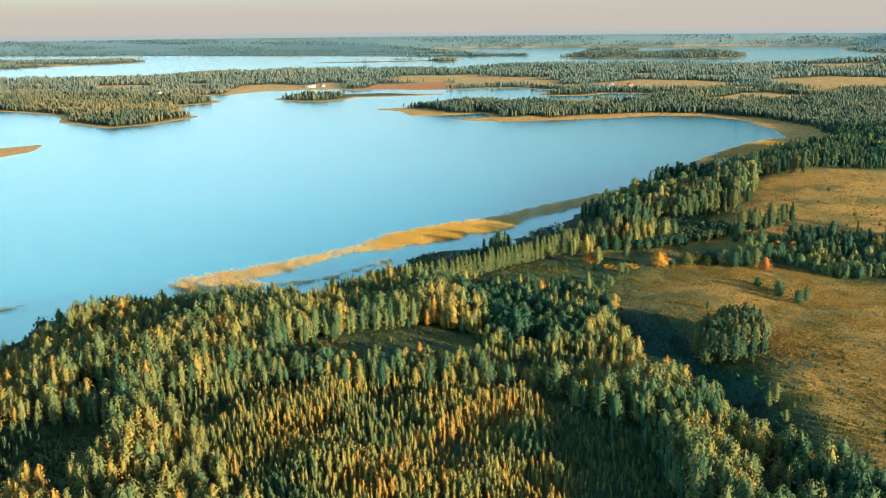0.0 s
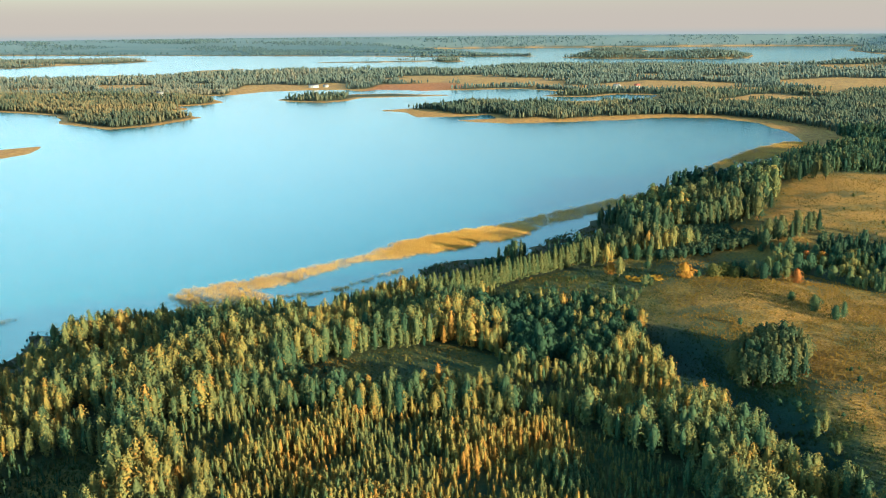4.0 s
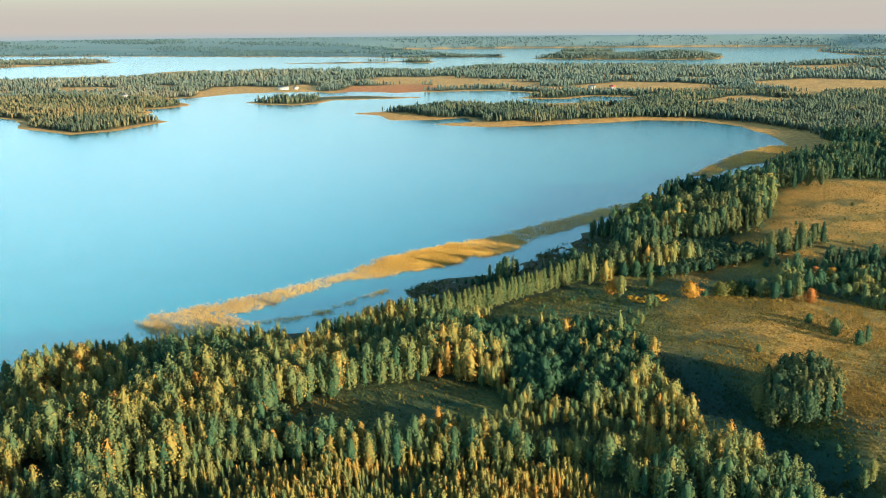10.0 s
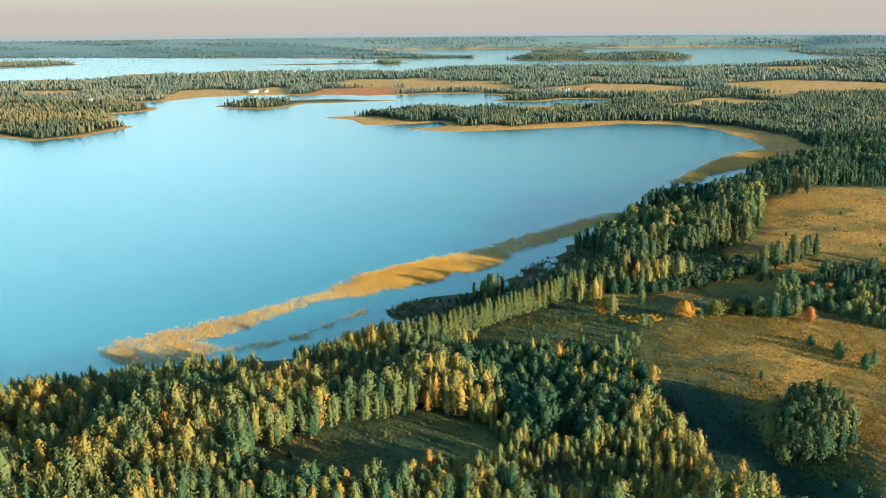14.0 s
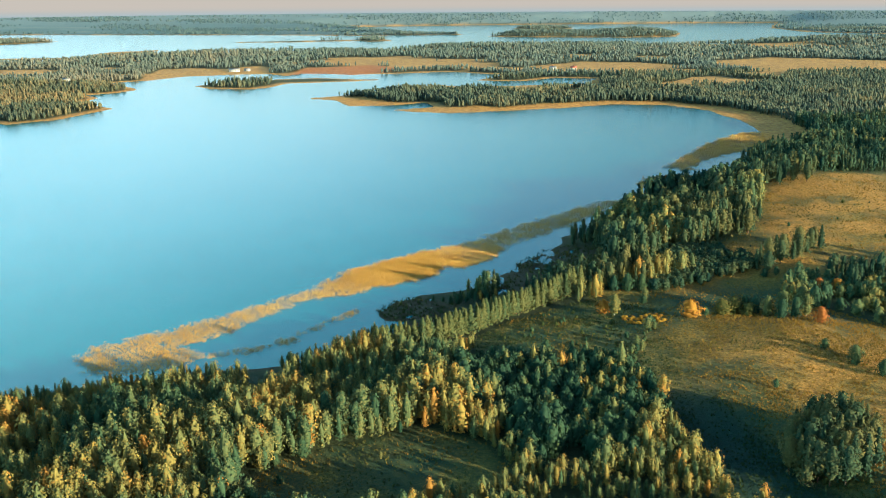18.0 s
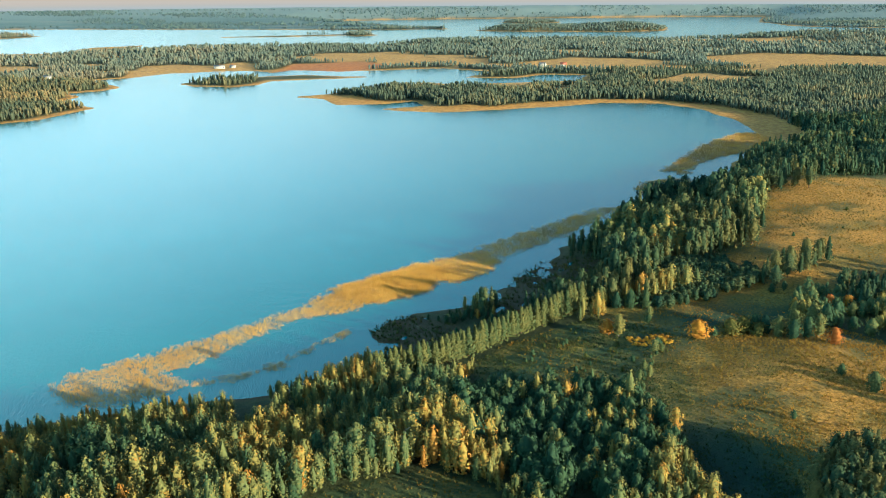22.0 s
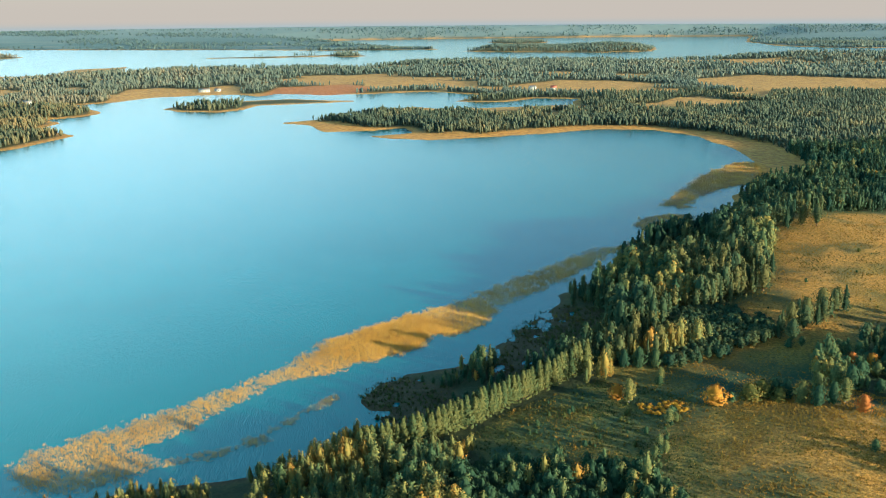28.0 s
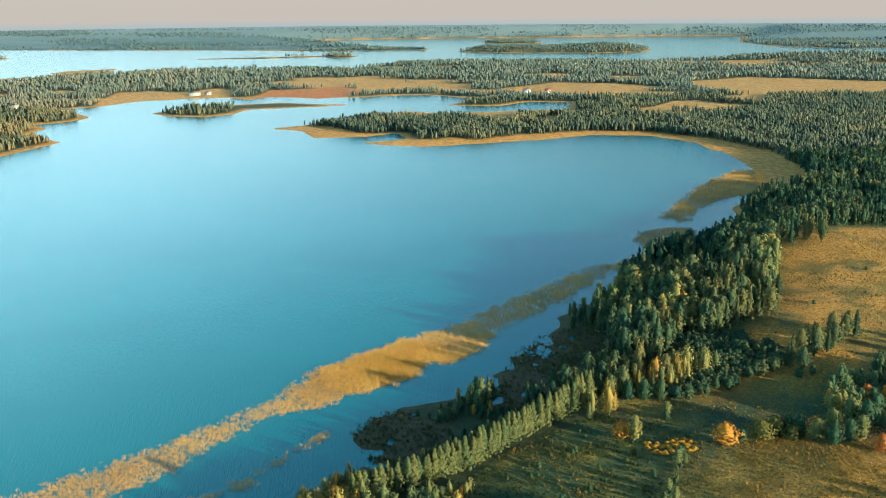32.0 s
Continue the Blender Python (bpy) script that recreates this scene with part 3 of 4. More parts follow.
STOCK["hedge", 1] = (template("hedge_tree", "spruce", GREEN, 520, 0.032, 0.80, 752, "dense green tree in a straight hedgerow", "tree", PINE_BARK, slim=1.1), False)
for n, tint in enumerate((0.1, 0.45, 0.9)):
    STOCK["autumn", n] = (template("autumn_bush", "round", AUTUMN, 380, 0.055, tint, 760 + n, ("bright yellow autumn bush in tall grass", "round orange autumn bush in the meadow", "red-leaved autumn tree in a hedge")[n], "bush"), False)
STOCK["brown", 0] = (template("autumn_bush", "round", TUFT, 380, 0.055, 0.42, 765, "spreading brown-leaved bush at the meadow edge", "bush"), False)
STOCK["shrub", 0] = (template("shrub", "round", TUFT, 120, 0.10, 0.25, 770, "low green and straw shrub in the meadow", "shrub"), False)
STOCK["shrub", 1] = (template("shrub", "round", GREEN, 120, 0.10, 0.30, 771, "small leafy green shrub in the meadow", "shrub"), False)

YOUNG = [(100, 474), (128, 484), (157, 498), (161, 512), (149, 537), (125, 537), (108, 508)]
BAND = [(150, 458), (164, 443), (182, 412), (280, 380), (290, 440), (212, 474), (188, 481), (166, 482)]
HEDGE = [(-25, 418), (-4, 414), (16, 424), (35, 443), (60, 461), (79, 480), (72, 490), (48, 474), (12, 446), (-10, 432)]


ALDERS = [(8, 395), (24, 410), (39, 405), (57, 407), (68, 392), (70, 345), (48, 330), (24, 325), (14, 345), (12, 372)]
NORTH = [(-18, 430), (20, 447), (52, 476), (76, 490), (62, 506), (20, 500), (0, 492), (-12, 480), (-14, 452)]


def build_forest():
    rng = np.random.default_rng(11)
    x, y = scatter(-260, 130, 185, 500, 2.75, 5)
    d = shore(x, y)
    keep = (woods(x, y, d) > 0.5) & (inside(x, y, THICKET) < 0) & (inside(x, y, HEDGE) < 0) & (inside(x, y, MEADOW) < 0)
    keep &= (x > -0.53 * y - 14) & (grain(x, y, 9, 29) > 0.24)
    x, y, d = x[keep], y[keep], d[keep]
    patch = grain(x, y, 26, 21)
    h = 4.6 + 7.0 * grain(x, y, 30, 22) + rng.normal(0, 1.9, len(x)) + 2.0 * ramp(y, 330, 360) * (x < 10)
    h *= (0.55 + 0.45 * ramp(d, 3, 22)) * (1 - 0.62 * ramp(inside(x, y, NORTH), -3, 3))
    # a belt of alders, rounder and darker, north of the birches
    dark = np.maximum(inside(x, y, ALDERS), inside(x, y, NORTH)) > (grain(x, y, 12, 30) - 0.5) * 14
    dark &= rng.random(len(x)) < 0.78
    tint = np.clip(0.16 + 0.56 * patch + rng.normal(0, 0.14, len(x)) + 0.3 * (rng.random(len(x)) < 0.04), 0, 1)
    # this stretch of wood has its shade painted in as a darker tint
    shade_wedge = ramp(x, 34, 48) * (1 - ramp(x, 54, 62)) * (1 - ramp(y, 278, 296))
    h += 0.8 * ramp(x, 58, 66) * (1 - ramp(y, 280, 300))
    tint = np.clip(tint - 0.16 * ramp(x, 56, 64) * (1 - ramp(y, 270, 296)), 0, 1)
    h *= 1 - 0.52 * np.exp(-((x - 30) / 28) ** 2 - ((y - 301) / 17) ** 2)
    tint, h = np.clip(tint - 0.32 * shade_wedge * (rng.random(len(x)) < 0.8), 0, 1), h * (1 - 0.15 * shade_wedge)
    w = 0.88 + 0.50 * rng.random(len(x))
    m = ~dark
    me = spread("woodland", kinds_of("birch", 12, 172, 0.031, 100, 4), x[m], y[m], h[m], w[m], tint[m], BIRCH, 31)
    tagged(new("woodland", me), "dense autumn birch and aspen forest, green turning gold", "forest", kind="stuff")
    me = spread("alder_wood", kinds_of("round", 6, 190, 0.06, 140), x[dark], y[dark], h[dark] * 0.85, 0.72 * w[dark], np.clip(tint[dark] * 0.42, 0, 1), GREEN, 36)
    tagged(new("alder_wood", me), "dark rounded alders and willows crowded together", "forest", kind="stuff")
    x, y = scatter(-135, 70, 185, 292, 1.75, 6)
    keep = (inside(x, y, THICKET) > 0) & (rng.random(len(x)) < 0.5 + 0.5 * ramp(grain(x, y, 16, 24), 0.25, 0.6)) & (inside(x, y, MEADOW) < 0)
    keep |= (inside(x, y, THICKET) > 0) & (x > 20) & (rng.random(len(x)) < 0.6)
    keep |= (inside(x, y, MEADOW) > 0) & (rng.random(len(x)) < 0.4)
    x, y = x[keep], y[keep]
    h = 2.6 + 4.6 * grain(x, y, 12, 23) ** 1.3 + rng.normal(0, 0.7, len(x))
    # saplings east of x 24 and in MEADOW darkened, standing in for shade
    tint = np.clip(0.24 + 0.62 * grain(x, y, 22, 25) + rng.normal(0, 0.16, len(x)) - 0.34 * ramp(x, 24, 36) - 0.3 * (inside(x, y, MEADOW) > 0), 0, 1)
    h *= 1 - 0.45 * ramp(x, 26, 36)
    me = spread("birch_thicket", kinds_of("sapling", 10, 76, 0.042, 200, 4), x, y, h.clip(1.2) * (1 - 0.4 * (inside(x, y, MEADOW) > 0)), 0.95 + 0.4 * rng.random(len(x)), tint, BIRCH, 32)
    tagged(new("birch_thicket", me), "thicket of slender young birches with orange and yellow leaves", "thicket", kind="stuff")




def build_right_woods():
    rng = np.random.default_rng(12)
    x, y = scatter(0, 560, 420, 1000, 3.7, 7)
    d = shore(x, y)
    keep = (woods(x, y, d) > 0.5) & (x > 20 + (y - 470) * 0.1) & (x < 0.64 * (y - 165) + 60) & (y > 490 - x * 0.2) & (inside(x, y, HEDGE) < 0)
    keep &= (inside(x, y, YOUNG) < 0) & (grain(x, y, 10, 19) > 0.24)
    x, y, d = x[keep], y[keep], d[keep]
    conifer = grain(x, y, 40, 26) + 0.25 * ramp(y, 520, 640) > 0.48
    h = (7.0 + 6 * grain(x, y, 30, 27) + rng.normal(0, 2.0, len(x)).clip(-3, 5)) * (0.6 + 0.4 * ramp(d, 2, 16)) * (1 + 0.32 * ramp(x, 88, 100) * ramp(y, 495, 515) * (1 - ramp(y, 640, 700)))
    t = np.clip(0.12 + 0.6 * grain(x, y, 25, 28) + rng.normal(0, 0.16, len(x)), 0, 1)
    w = 0.74 + 0.3 * rng.random(len(x))
    near = y < 640
    for m, leaves, size, core in ((conifer & near, 130, 0.050, 5), (conifer & ~near, 52, 0.075, 4)):
        me = spread("pine_wood", kinds_of("spruce", 4, leaves, size, 300, core) + kinds_of("pine", 5, leaves, size, 320, core), x[m], y[m], h[m] * 1.1, w[m], t[m], PINE, 33)
        tagged(new("pine_wood", me), "dark green pine and spruce wood along the shore", "forest", kind="stuff")
    b = ~conifer
    me = spread("mixed_wood", kinds_of("birch", 6, 140, 0.050, 340), x[b], y[b], h[b], 1.2 * w[b], t[b], BIRCH, 34)
    tagged(new("mixed_wood", me), "mixed birch and alder wood by the water", "forest", kind="stuff")
    x, y = scatter(95, 165, 470, 540, 2.6, 17)
    keep = (inside(x, y, YOUNG) > 0) & (grain(x, y, 7, 18) > 0.22)
    x, y = x[keep], y[keep]
    me = spread("young_pines", kinds_of("pine", 5, 110, 0.07, 360), x, y, 3.6 + 2.6 * grain(x, y, 9, 17), 1.5 + 0.4 * rng.random(len(x)), np.clip(rng.normal(0.45, 0.15, len(x)), 0, 1), PINE, 37)
    tagged(new("young_pines", me), "stand of low young pines on the slope", "thicket", kind="stuff")
    x, y = scatter(145, 235, 395, 485, 3.9, 18)
    keep = (inside(x, y, BAND) > 0) & (grain(x, y, 11, 20) > 0.36)
    x, y = x[keep], y[keep]
    t = np.clip(0.1 + 0.6 * grain(x, y, 14, 16) + rng.normal(0, 0.15, len(x)), 0, 1)
    me = spread("hedge_wood", kinds_of("round", 4, 150, 0.06, 380) + kinds_of("birch", 3, 170, 0.045, 390), x, y, 4 + 4.5 * grain(x, y, 10, 15), 0.85 + 0.3 * rng.random(len(x)), t, BIRCH, 38)
    tagged(new("hedge_wood", me), "belt of mixed bushes and trees between meadows", "thicket", kind="stuff")


def build_far_woods():
    rng = np.random.default_rng(13)
    ax, ay = scatter(-800, 900, 1000, 1480, 4.4, 8)
    ex, ey = scatter(-1000, 1300, 1480, 1900, 6.2, 14)
    bx, by = scatter(-1500, 1900, 1900, 3450, 11.0, 10)
    cx, cy = scatter(550, 880, 3760, 4160, 12, 12)
    x, y = np.r_[ax, ex, bx, cx], np.r_[ay, ey, by, cy]
    keep = (x > -0.50 * y) & (x < 0.65 * (y - 165) + 20)
    x, y = x[keep], y[keep]
    d = shore(x, y)
    keep = (woods(x, y, d) > 0.45) & (rng.random(len(x)) < 0.70 + 0.30 * ramp(grain(x, y, 24, 43), 0.3, 0.6)) & ((y < 3500) | (inside(x, y, BACK_ISLE) > 0))
    x, y = x[keep], y[keep]
    keep = ~((inside(x, y, ISLAND) > 0) & (x > -165)) & ((inside(x, y, ISLET) < 0) | (grain(x, y, 60, 48) > 0.62))
    x, y = x[keep], y[keep]
    h = 4.6 + 4.0 * grain(x, y, 34, 41) + 2.2 * grain(x, y, 11, 46) + rng.normal(0, 1.4, len(x)) + 1.5 * (y > 1900)
    t = np.clip(0.55 * grain(x, y, 46, 42) + 0.35 * grain(x, y, 150, 47) - 0.08 + 0.25 * (x < -300) + rng.normal(0, 0.15, len(x)) - 0.3 * ramp(inside(x, y, HILL), -20, 10), 0, 1)
    near = y < 1620
    kinds = kinds_of("round", 7, 7, 0.105, 400, 3) + kinds_of("pine", 4, 7, 0.075, 415, 3)
    kinds = [(v * (k, k, 1), f, 2.0 * tone) for (v, f, tone), k in zip(kinds, [0.62] * 7 + [1.0] * 4)]
    wide = 0.95 + 0.55 * rng.random(len(x)) + 0.4 * (y > 1900)
    for m, leaf, name, label in ((near, MID_HAZE_LEAF, "lakeside_woods", "mixed woods on the far side of the lake"), (~near, FAR_HAZE_LEAF, "distant_woods", "distant mixed woods on the far shores")):
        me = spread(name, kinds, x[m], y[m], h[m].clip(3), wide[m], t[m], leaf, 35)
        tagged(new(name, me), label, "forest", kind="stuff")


def build_remote_woods():
    rng = np.random.default_rng(19)
    x, y = scatter(-2000, 3000, 2960, 4750, 22, 9)
    d = inside(x, y, FAR_SHORE)
    keep = (d > 12) & (np.hypot(x, y) < 4850) & (x > -0.53 * y) & (x < 0.68 * y) & (rng.random(len(x)) < 0.9 * ramp(grain(x * 0.5, y, 160, 44), 0.35, 0.6) + 0.3 * (d < 120))
    x, y = x[keep], y[keep]
    h = 5 + 4 * grain(x, y, 90, 45) + rng.normal(0, 0.8, len(x))
    me = spread("remote_woods", kinds_of("round", 4, 3, 0.12, 420, 3), x, y, h, 1.7 + 0.6 * rng.random(len(x)), np.clip(rng.normal(0.4, 0.2, len(x)), 0, 1), REMOTE_HAZE_LEAF, 39)
    tagged(new("remote_woods", me), "woods along the horizon with haze blue in their leaf colour", "forest", kind="stuff")


REEDBED = [(-133, 431), (-123, 445), (-109, 454), (-92, 463), (-77, 476), (-63, 490), (-51, 500), (-29, 536), (-2, 558), (25, 574), (64, 612), (96, 644), (127, 672), (148, 675), (129, 653), (95, 612), (57, 575), (37, 541), (23, 533), (14, 536), (6, 516), (-19, 504), (-31, 492), (-47, 492), (-56, 480), (-71, 461), (-81, 447), (-94, 437), (-85, 425), (-93, 414), (-110, 410), (-126, 418)]
REED_SPITS = [[(-86, 430), (-65, 438), (-46, 457), (-26, 482), (-24, 470), (-37, 454), (-52, 432), (-70, 422), (-84, 420)],
              [(205, 787), (241, 841), (284, 905), (332, 958), (361, 962), (356, 919), (310, 852), (288, 844), (254, 818), (229, 783), (230, 770), (213, 768)],
              [(166, 726), (181, 751), (203, 761), (223, 752), (211, 727), (198, 703), (177, 700), (166, 709)],
              [(136, 672), (151, 686), (166, 688), (172, 684), (156, 670), (143, 662)], [(-197, 396), (-186, 399), (-186, 389), (-194, 384)]]


def build_reeds():
    rng = np.random.default_rng(14)
    def tussock(n, r):
        a, b = r.random(n) * 6.28, r.random(n) * 6.28
        foot = np.stack([0.95 * r.random(n) * np.cos(a), 0.95 * r.random(n) * np.sin(a), 0 * a], -1)
        tip = foot + np.stack([0.22 * np.cos(b), 0.22 * np.sin(b), 0.75 + 0.35 * r.random(n)], -1)
        w = 0.026 * np.stack([-np.sin(b), np.cos(b), 0 * b], -1)
        return np.stack([foot - w, foot + w, tip], 1).reshape(-1, 3), np.arange(3 * n).reshape(-1, 3), r.normal(0, 0.12, n)
    clumps = [tussock(13, np.random.default_rng(500 + n)) for n in range(6)]
    for n, ring in enumerate([REEDBED] + REED_SPITS):
        (x0, y0), (x1, y1) = np.min(ring, 0), np.max(ring, 0)
        x, y = scatter(x0, x1, y0, y1, 0.66 if n < 2 else 1.1, 60 + n)
        d = inside(x, y, ring) + 2.2 * (n == 0) + (grain(x, y, 6, 61) - 0.5) * 5
        lean = grain(x + y, (y - x) * 0.3, 6, 63)
        thick = np.exp(-(((x - 2) / 34) ** 2 + ((y - 533) / 30) ** 2)) if n == 0 else 0.25 + 0 * x
        keep = (d > 0) & (rng.random(len(x)) < 0.05 + ramp(d, 0, 6.5) * (0.36 + 0.6 * lean + 0.7 * thick) - 0.34 * (n == 1))
        x, y, thick = x[keep], y[keep], thick[keep]
        t = np.clip(0.35 + 0.25 * (n == 1) - 0.25 * (n > 1) + 0.4 * grain(x, y, 12, 62) + rng.normal(0, 0.12, len(x)), 0, 1)
        me = spread("reed_bed", clumps, x, y, (0.8 + 0.5 * rng.random(len(x))) * (1 + 0.5 * thick), np.full(len(x), 0.9 if n < 2 else 1.5), t, REED, 70 + n, z=np.full(len(x), -0.15))
        tagged(new("reed_bed", me), "bed of dry straw-coloured reeds standing in shallow water", "reeds", "reed beds", "stuff")


def build_single_trees():
    rng = np.random.default_rng(15)
    # hedgerow beside the meadow
    line = np.array([(-20, 422), (-6, 426), (19, 440), (52, 468), (72, 485)], float)
    run = np.r_[0, np.cumsum(np.hypot(*np.diff(line, axis=0).T))]
    for n, s in enumerate(np.arange(0, run[-1], 2.3)):
        x, y = np.interp(s, run, line[:, 0]), np.interp(s, run, line[:, 1])
        tall = 8.6 + 3.2 * rng.random() + (1.5 if s > 95 else 0)
        plant(("hedge", n % 2), x + rng.normal(0, 0.5), y + rng.normal(0, 0.5), tall, 1.1 + 0.3 * rng.random(), "hedgerow trees")
        plant(("hedge", n % 2), x - 3.0 + rng.normal(0, 0.9), y + 3.6 + rng.normal(0, 0.9), tall * 0.8, 1.1, "hedgerow trees")
    # copse in the meadow
    for n in range(54):
        a, r = n * 2.399, math.sqrt((n + 0.5) / 54)
        x, y = 105 + 14.5 * r * math.cos(a), 322 + 14.5 * r * math.sin(a) + 0.45 * 15 * r * math.cos(a)
        plant(("pine", n % 4), x, y, 12.8 + 1.8 * rng.random() - 2.4 * r * r, 0.95 + 0.3 * rng.random(), "pines of the copse")
    # pines on the far slope
    for n in range(17):
        s = n / 16
        plant(("pine", n % 4), 158 + 44 * s + rng.normal(0, 2.0), 499 + 27 * s + rng.normal(0, 3.0), 9.5 + 4 * rng.random(), 1.25, "pines on the slope")
    # the front of the shore wood
    edge = [(136, 556), (150, 550), (166, 553), (180, 557), (192, 585), (203, 612), (214, 638), (226, 660), (242, 664), (256, 664), (274, 712), (300, 716), (322, 722)]
    for n, (x, y) in enumerate(edge):
        for k in range(4):
            plant(("pine", (n + k) % 4), x - 3 * k + rng.normal(0, 1.8), y + 2.2 * k + rng.normal(0, 1.8), 11.0 + 3 * rng.random(), 1.2, "pines at the wood edge")
    # bushes and trees at the meadow's upper edge
    for kind, x, y, h, w in ((("autumn", 1), 73, 450, 6.0, 1.25), (("birch", 3), 76.5, 446, 9.5, 1.45), (("autumn", 1), 105, 438, 7.2, 1.55), (("shrub", 1), 112, 440, 4.0, 1.0),
                             (("brown", 0), 119, 441, 6.5, 1.6), (("brown", 0), 125, 443, 7.2, 1.5), (("brown", 0), 129, 438, 5.6, 1.4), (("alder", 0), 133, 441, 7.5, 1.2), (("alder", 0), 130, 444, 7.5, 1.3), (("alder", 2), 135, 434, 8.5, 1.1),
                             (("alder", 2), 144, 440, 9.5, 1.0), (("alder", 1), 145, 431, 8.5, 1.0), (("alder", 0), 139, 430, 8.0, 1.1), (("birch", 2), 150, 432, 9.5, 1.5),
                             (("autumn", 2), 151, 422, 6.5, 0.95), (("autumn", 2), 172, 466, 6.5, 1.1), (("autumn", 1), 179, 464, 6.5, 1.1), (("alder", 0), 160, 446, 9.5, 1.1),
                             (("birch", 2), 84, 426, 5.8, 1.7), (("birch", 1), 86, 429, 5.5, 1.7), (("birch", 2), 76, 406, 4.6, 1.7), (("birch", 1), 75.5, 411, 4.6, 1.7),
                             (("birch", 2), 94, 463, 6.6, 1.5), (("alder", 1), 93, 461, 3.5, 1.6), (("birch", 0), 108.5, 366, 3.4, 1.9), (("alder", 1), 138, 393, 4.0, 1.4),
                             (("alder", 2), 143, 381, 7.0, 1.2), (("alder", 1), 147, 370, 6.0, 1.2), (("birch", 1), 151, 372, 7.0, 1.3), (("alder", 0), 145, 385, 5.0, 1.4),
                             (("pine", 1), 163, 489, 5.0, 1.5), (("alder", 0), 158, 490, 4.0, 1.4), (("birch", 1), 100, 268, 6.2, 1.1), (("birch", 2), 103, 270, 7.2, 1.1),
                             (("birch", 2), 101, 256, 4.4, 1.5), (("pine", 0), 95, 238, 9.0, 1.1), (("alder", 0), 98, 236, 5.0, 1.3), (("alder", 1), 102, 229, 4.5, 1.4), (("alder", 1), 110, 222, 4.0, 1.4),
                             (("autumn", 0), 66, 391, 4.4, 1.0), (("birch", 4), 69, 360, 10.5, 1.2), (("birch", 3), 66, 372, 8.0, 1.2), (("birch", 2), 105, 495, 12.0, 1.4), (("birch", 3), 110, 519, 12.0, 1.4), (("birch", 2), 112, 524, 12.5, 1.3), (("alder", 1), 92, 482, 8.5, 1.0),
                             (("alder", 1), 98, 480, 8.0, 1.0), (("alder", 0), 86, 483, 7.5, 1.0), (("birch", 1), 80, 486, 9.5, 1.3)):
        plant(kind, x, y, h, w)
    # low yellow shrubs between the birch and the round bush
    for n in range(64):
        plant(("autumn", n % 3 // 2), 79 + 15 * rng.random(), 434 + 9 * rng.random(), 0.6 + 0.6 * rng.random(), 2.1, "low yellow shrubs", "low yellow autumn shrub in the meadow")
    # bushes and saplings along the ditch between the two meadows
    for n in range(34):
        s = n / 33
        x, y = 66 + 24 * s - 3 * math.sin(s * 3.1), 384 + 50 * s
        plant((("alder", n % 3) if n % 4 else ("birch", 1)), x + rng.normal(0, 0.8), y + rng.normal(0, 0.8), 1.2 + 2.2 * rng.random() ** 2, 1.5, "bushes along the ditch", "leafy green bush along a meadow ditch", "bush")
    # tall trees round the clearing
    for kind, x, y, h, w in ((("birch", 4), -40, 342, 13.5, 1.35), (("birch", 3), -51, 344, 9.3, 1.0), (("birch", 2), -46, 346, 11.5, 1.1), (("birch", 1), -31, 350, 14.0, 1.2),
                             (("birch", 2), -25, 353, 14.8, 1.3), (("birch", 1), -27, 348, 11.5, 1.3), (("birch", 2), -19, 357, 14.2, 1.3), (("birch", 3), -16, 352, 11.0, 1.1),
                             (("birch", 3), -57, 338, 12.0, 1.2), (("birch", 2), -64, 340, 13.0, 1.25), (("birch", 1), -36, 356, 12.0, 1.2), (("birch", 0), -8, 362, 12.5, 1.4),
                             (("birch", 2), -3, 360, 12.0, 1.2), (("birch", 3), 2, 364, 11.0, 1.1), (("birch", 2), 6, 368, 12.5, 1.1), (("alder", 0), -5, 356, 6.0, 1.3),
                             (("alder", 1), -42, 336, 6.0, 1.2), (("alder", 0), -62, 330, 5.5, 1.4), (("alder", 1), -49, 331, 3.4, 1.2), (("birch", 0), -14, 349, 4.0, 1.3),
                             (("birch", 1), 0, 352, 5.0, 1.2), (("birch", 1), 5, 350, 4.2, 1.3), (("birch", 2), -20, 333, 2.6, 1.2), (("alder", 0), -47, 320, 2.6, 1.3)):
        plant(kind, x, y, h, w, "trees round the clearing")
    for n in range(90):
        x, y = -66 + 82 * rng.random(), 283 + 14 * rng.random()
        if inside(np.array([x]), np.array([y]), CLEARING)[0] < -2:
            plant(("birch", int(rng.integers(0, 5))), x, y, 7.5 + 4.0 * rng.random(), 0.85 + 0.25 * rng.random(), "birches below the clearing")
    # shrubs over the meadows
    for n in range(215):
        x, y = (14 + 62 * rng.random(), 395 + 62 * rng.random()) if n < 80 else (90 + 22 * rng.random(), 240 + 66 * rng.random()) if n < 115 else (165 + 120 * rng.random(), 500 + 150 * rng.random()) if n < 150 else (92 + 50 * rng.random(), 225 + 95 * rng.random())
        xa, ya = np.array([x]), np.array([y])
        if max(inside(xa, ya, FIELD)[0], inside(xa, ya, GLADE)[0]) > 2:
            plant(("shrub", n % 2), x, y, 0.8 + 1.7 * rng.random() ** 2, 1.1, "meadow shrubs")


build_forest()
build_right_woods()
build_far_woods()
build_remote_woods()
build_reeds()
build_single_trees()


# ---- bare trees, houses, meadow tufts ----
dead_m, dead_t, dead_b = mat("bleached_wood")
dead_t.links.new(stops(dead_t, noise_of(dead_t, 4.0, 4), [(0.35, (0.22, 0.16, 0.12)), (0.65, (0.48, 0.40, 0.33))]), dead_b.inputs["Base Color"])


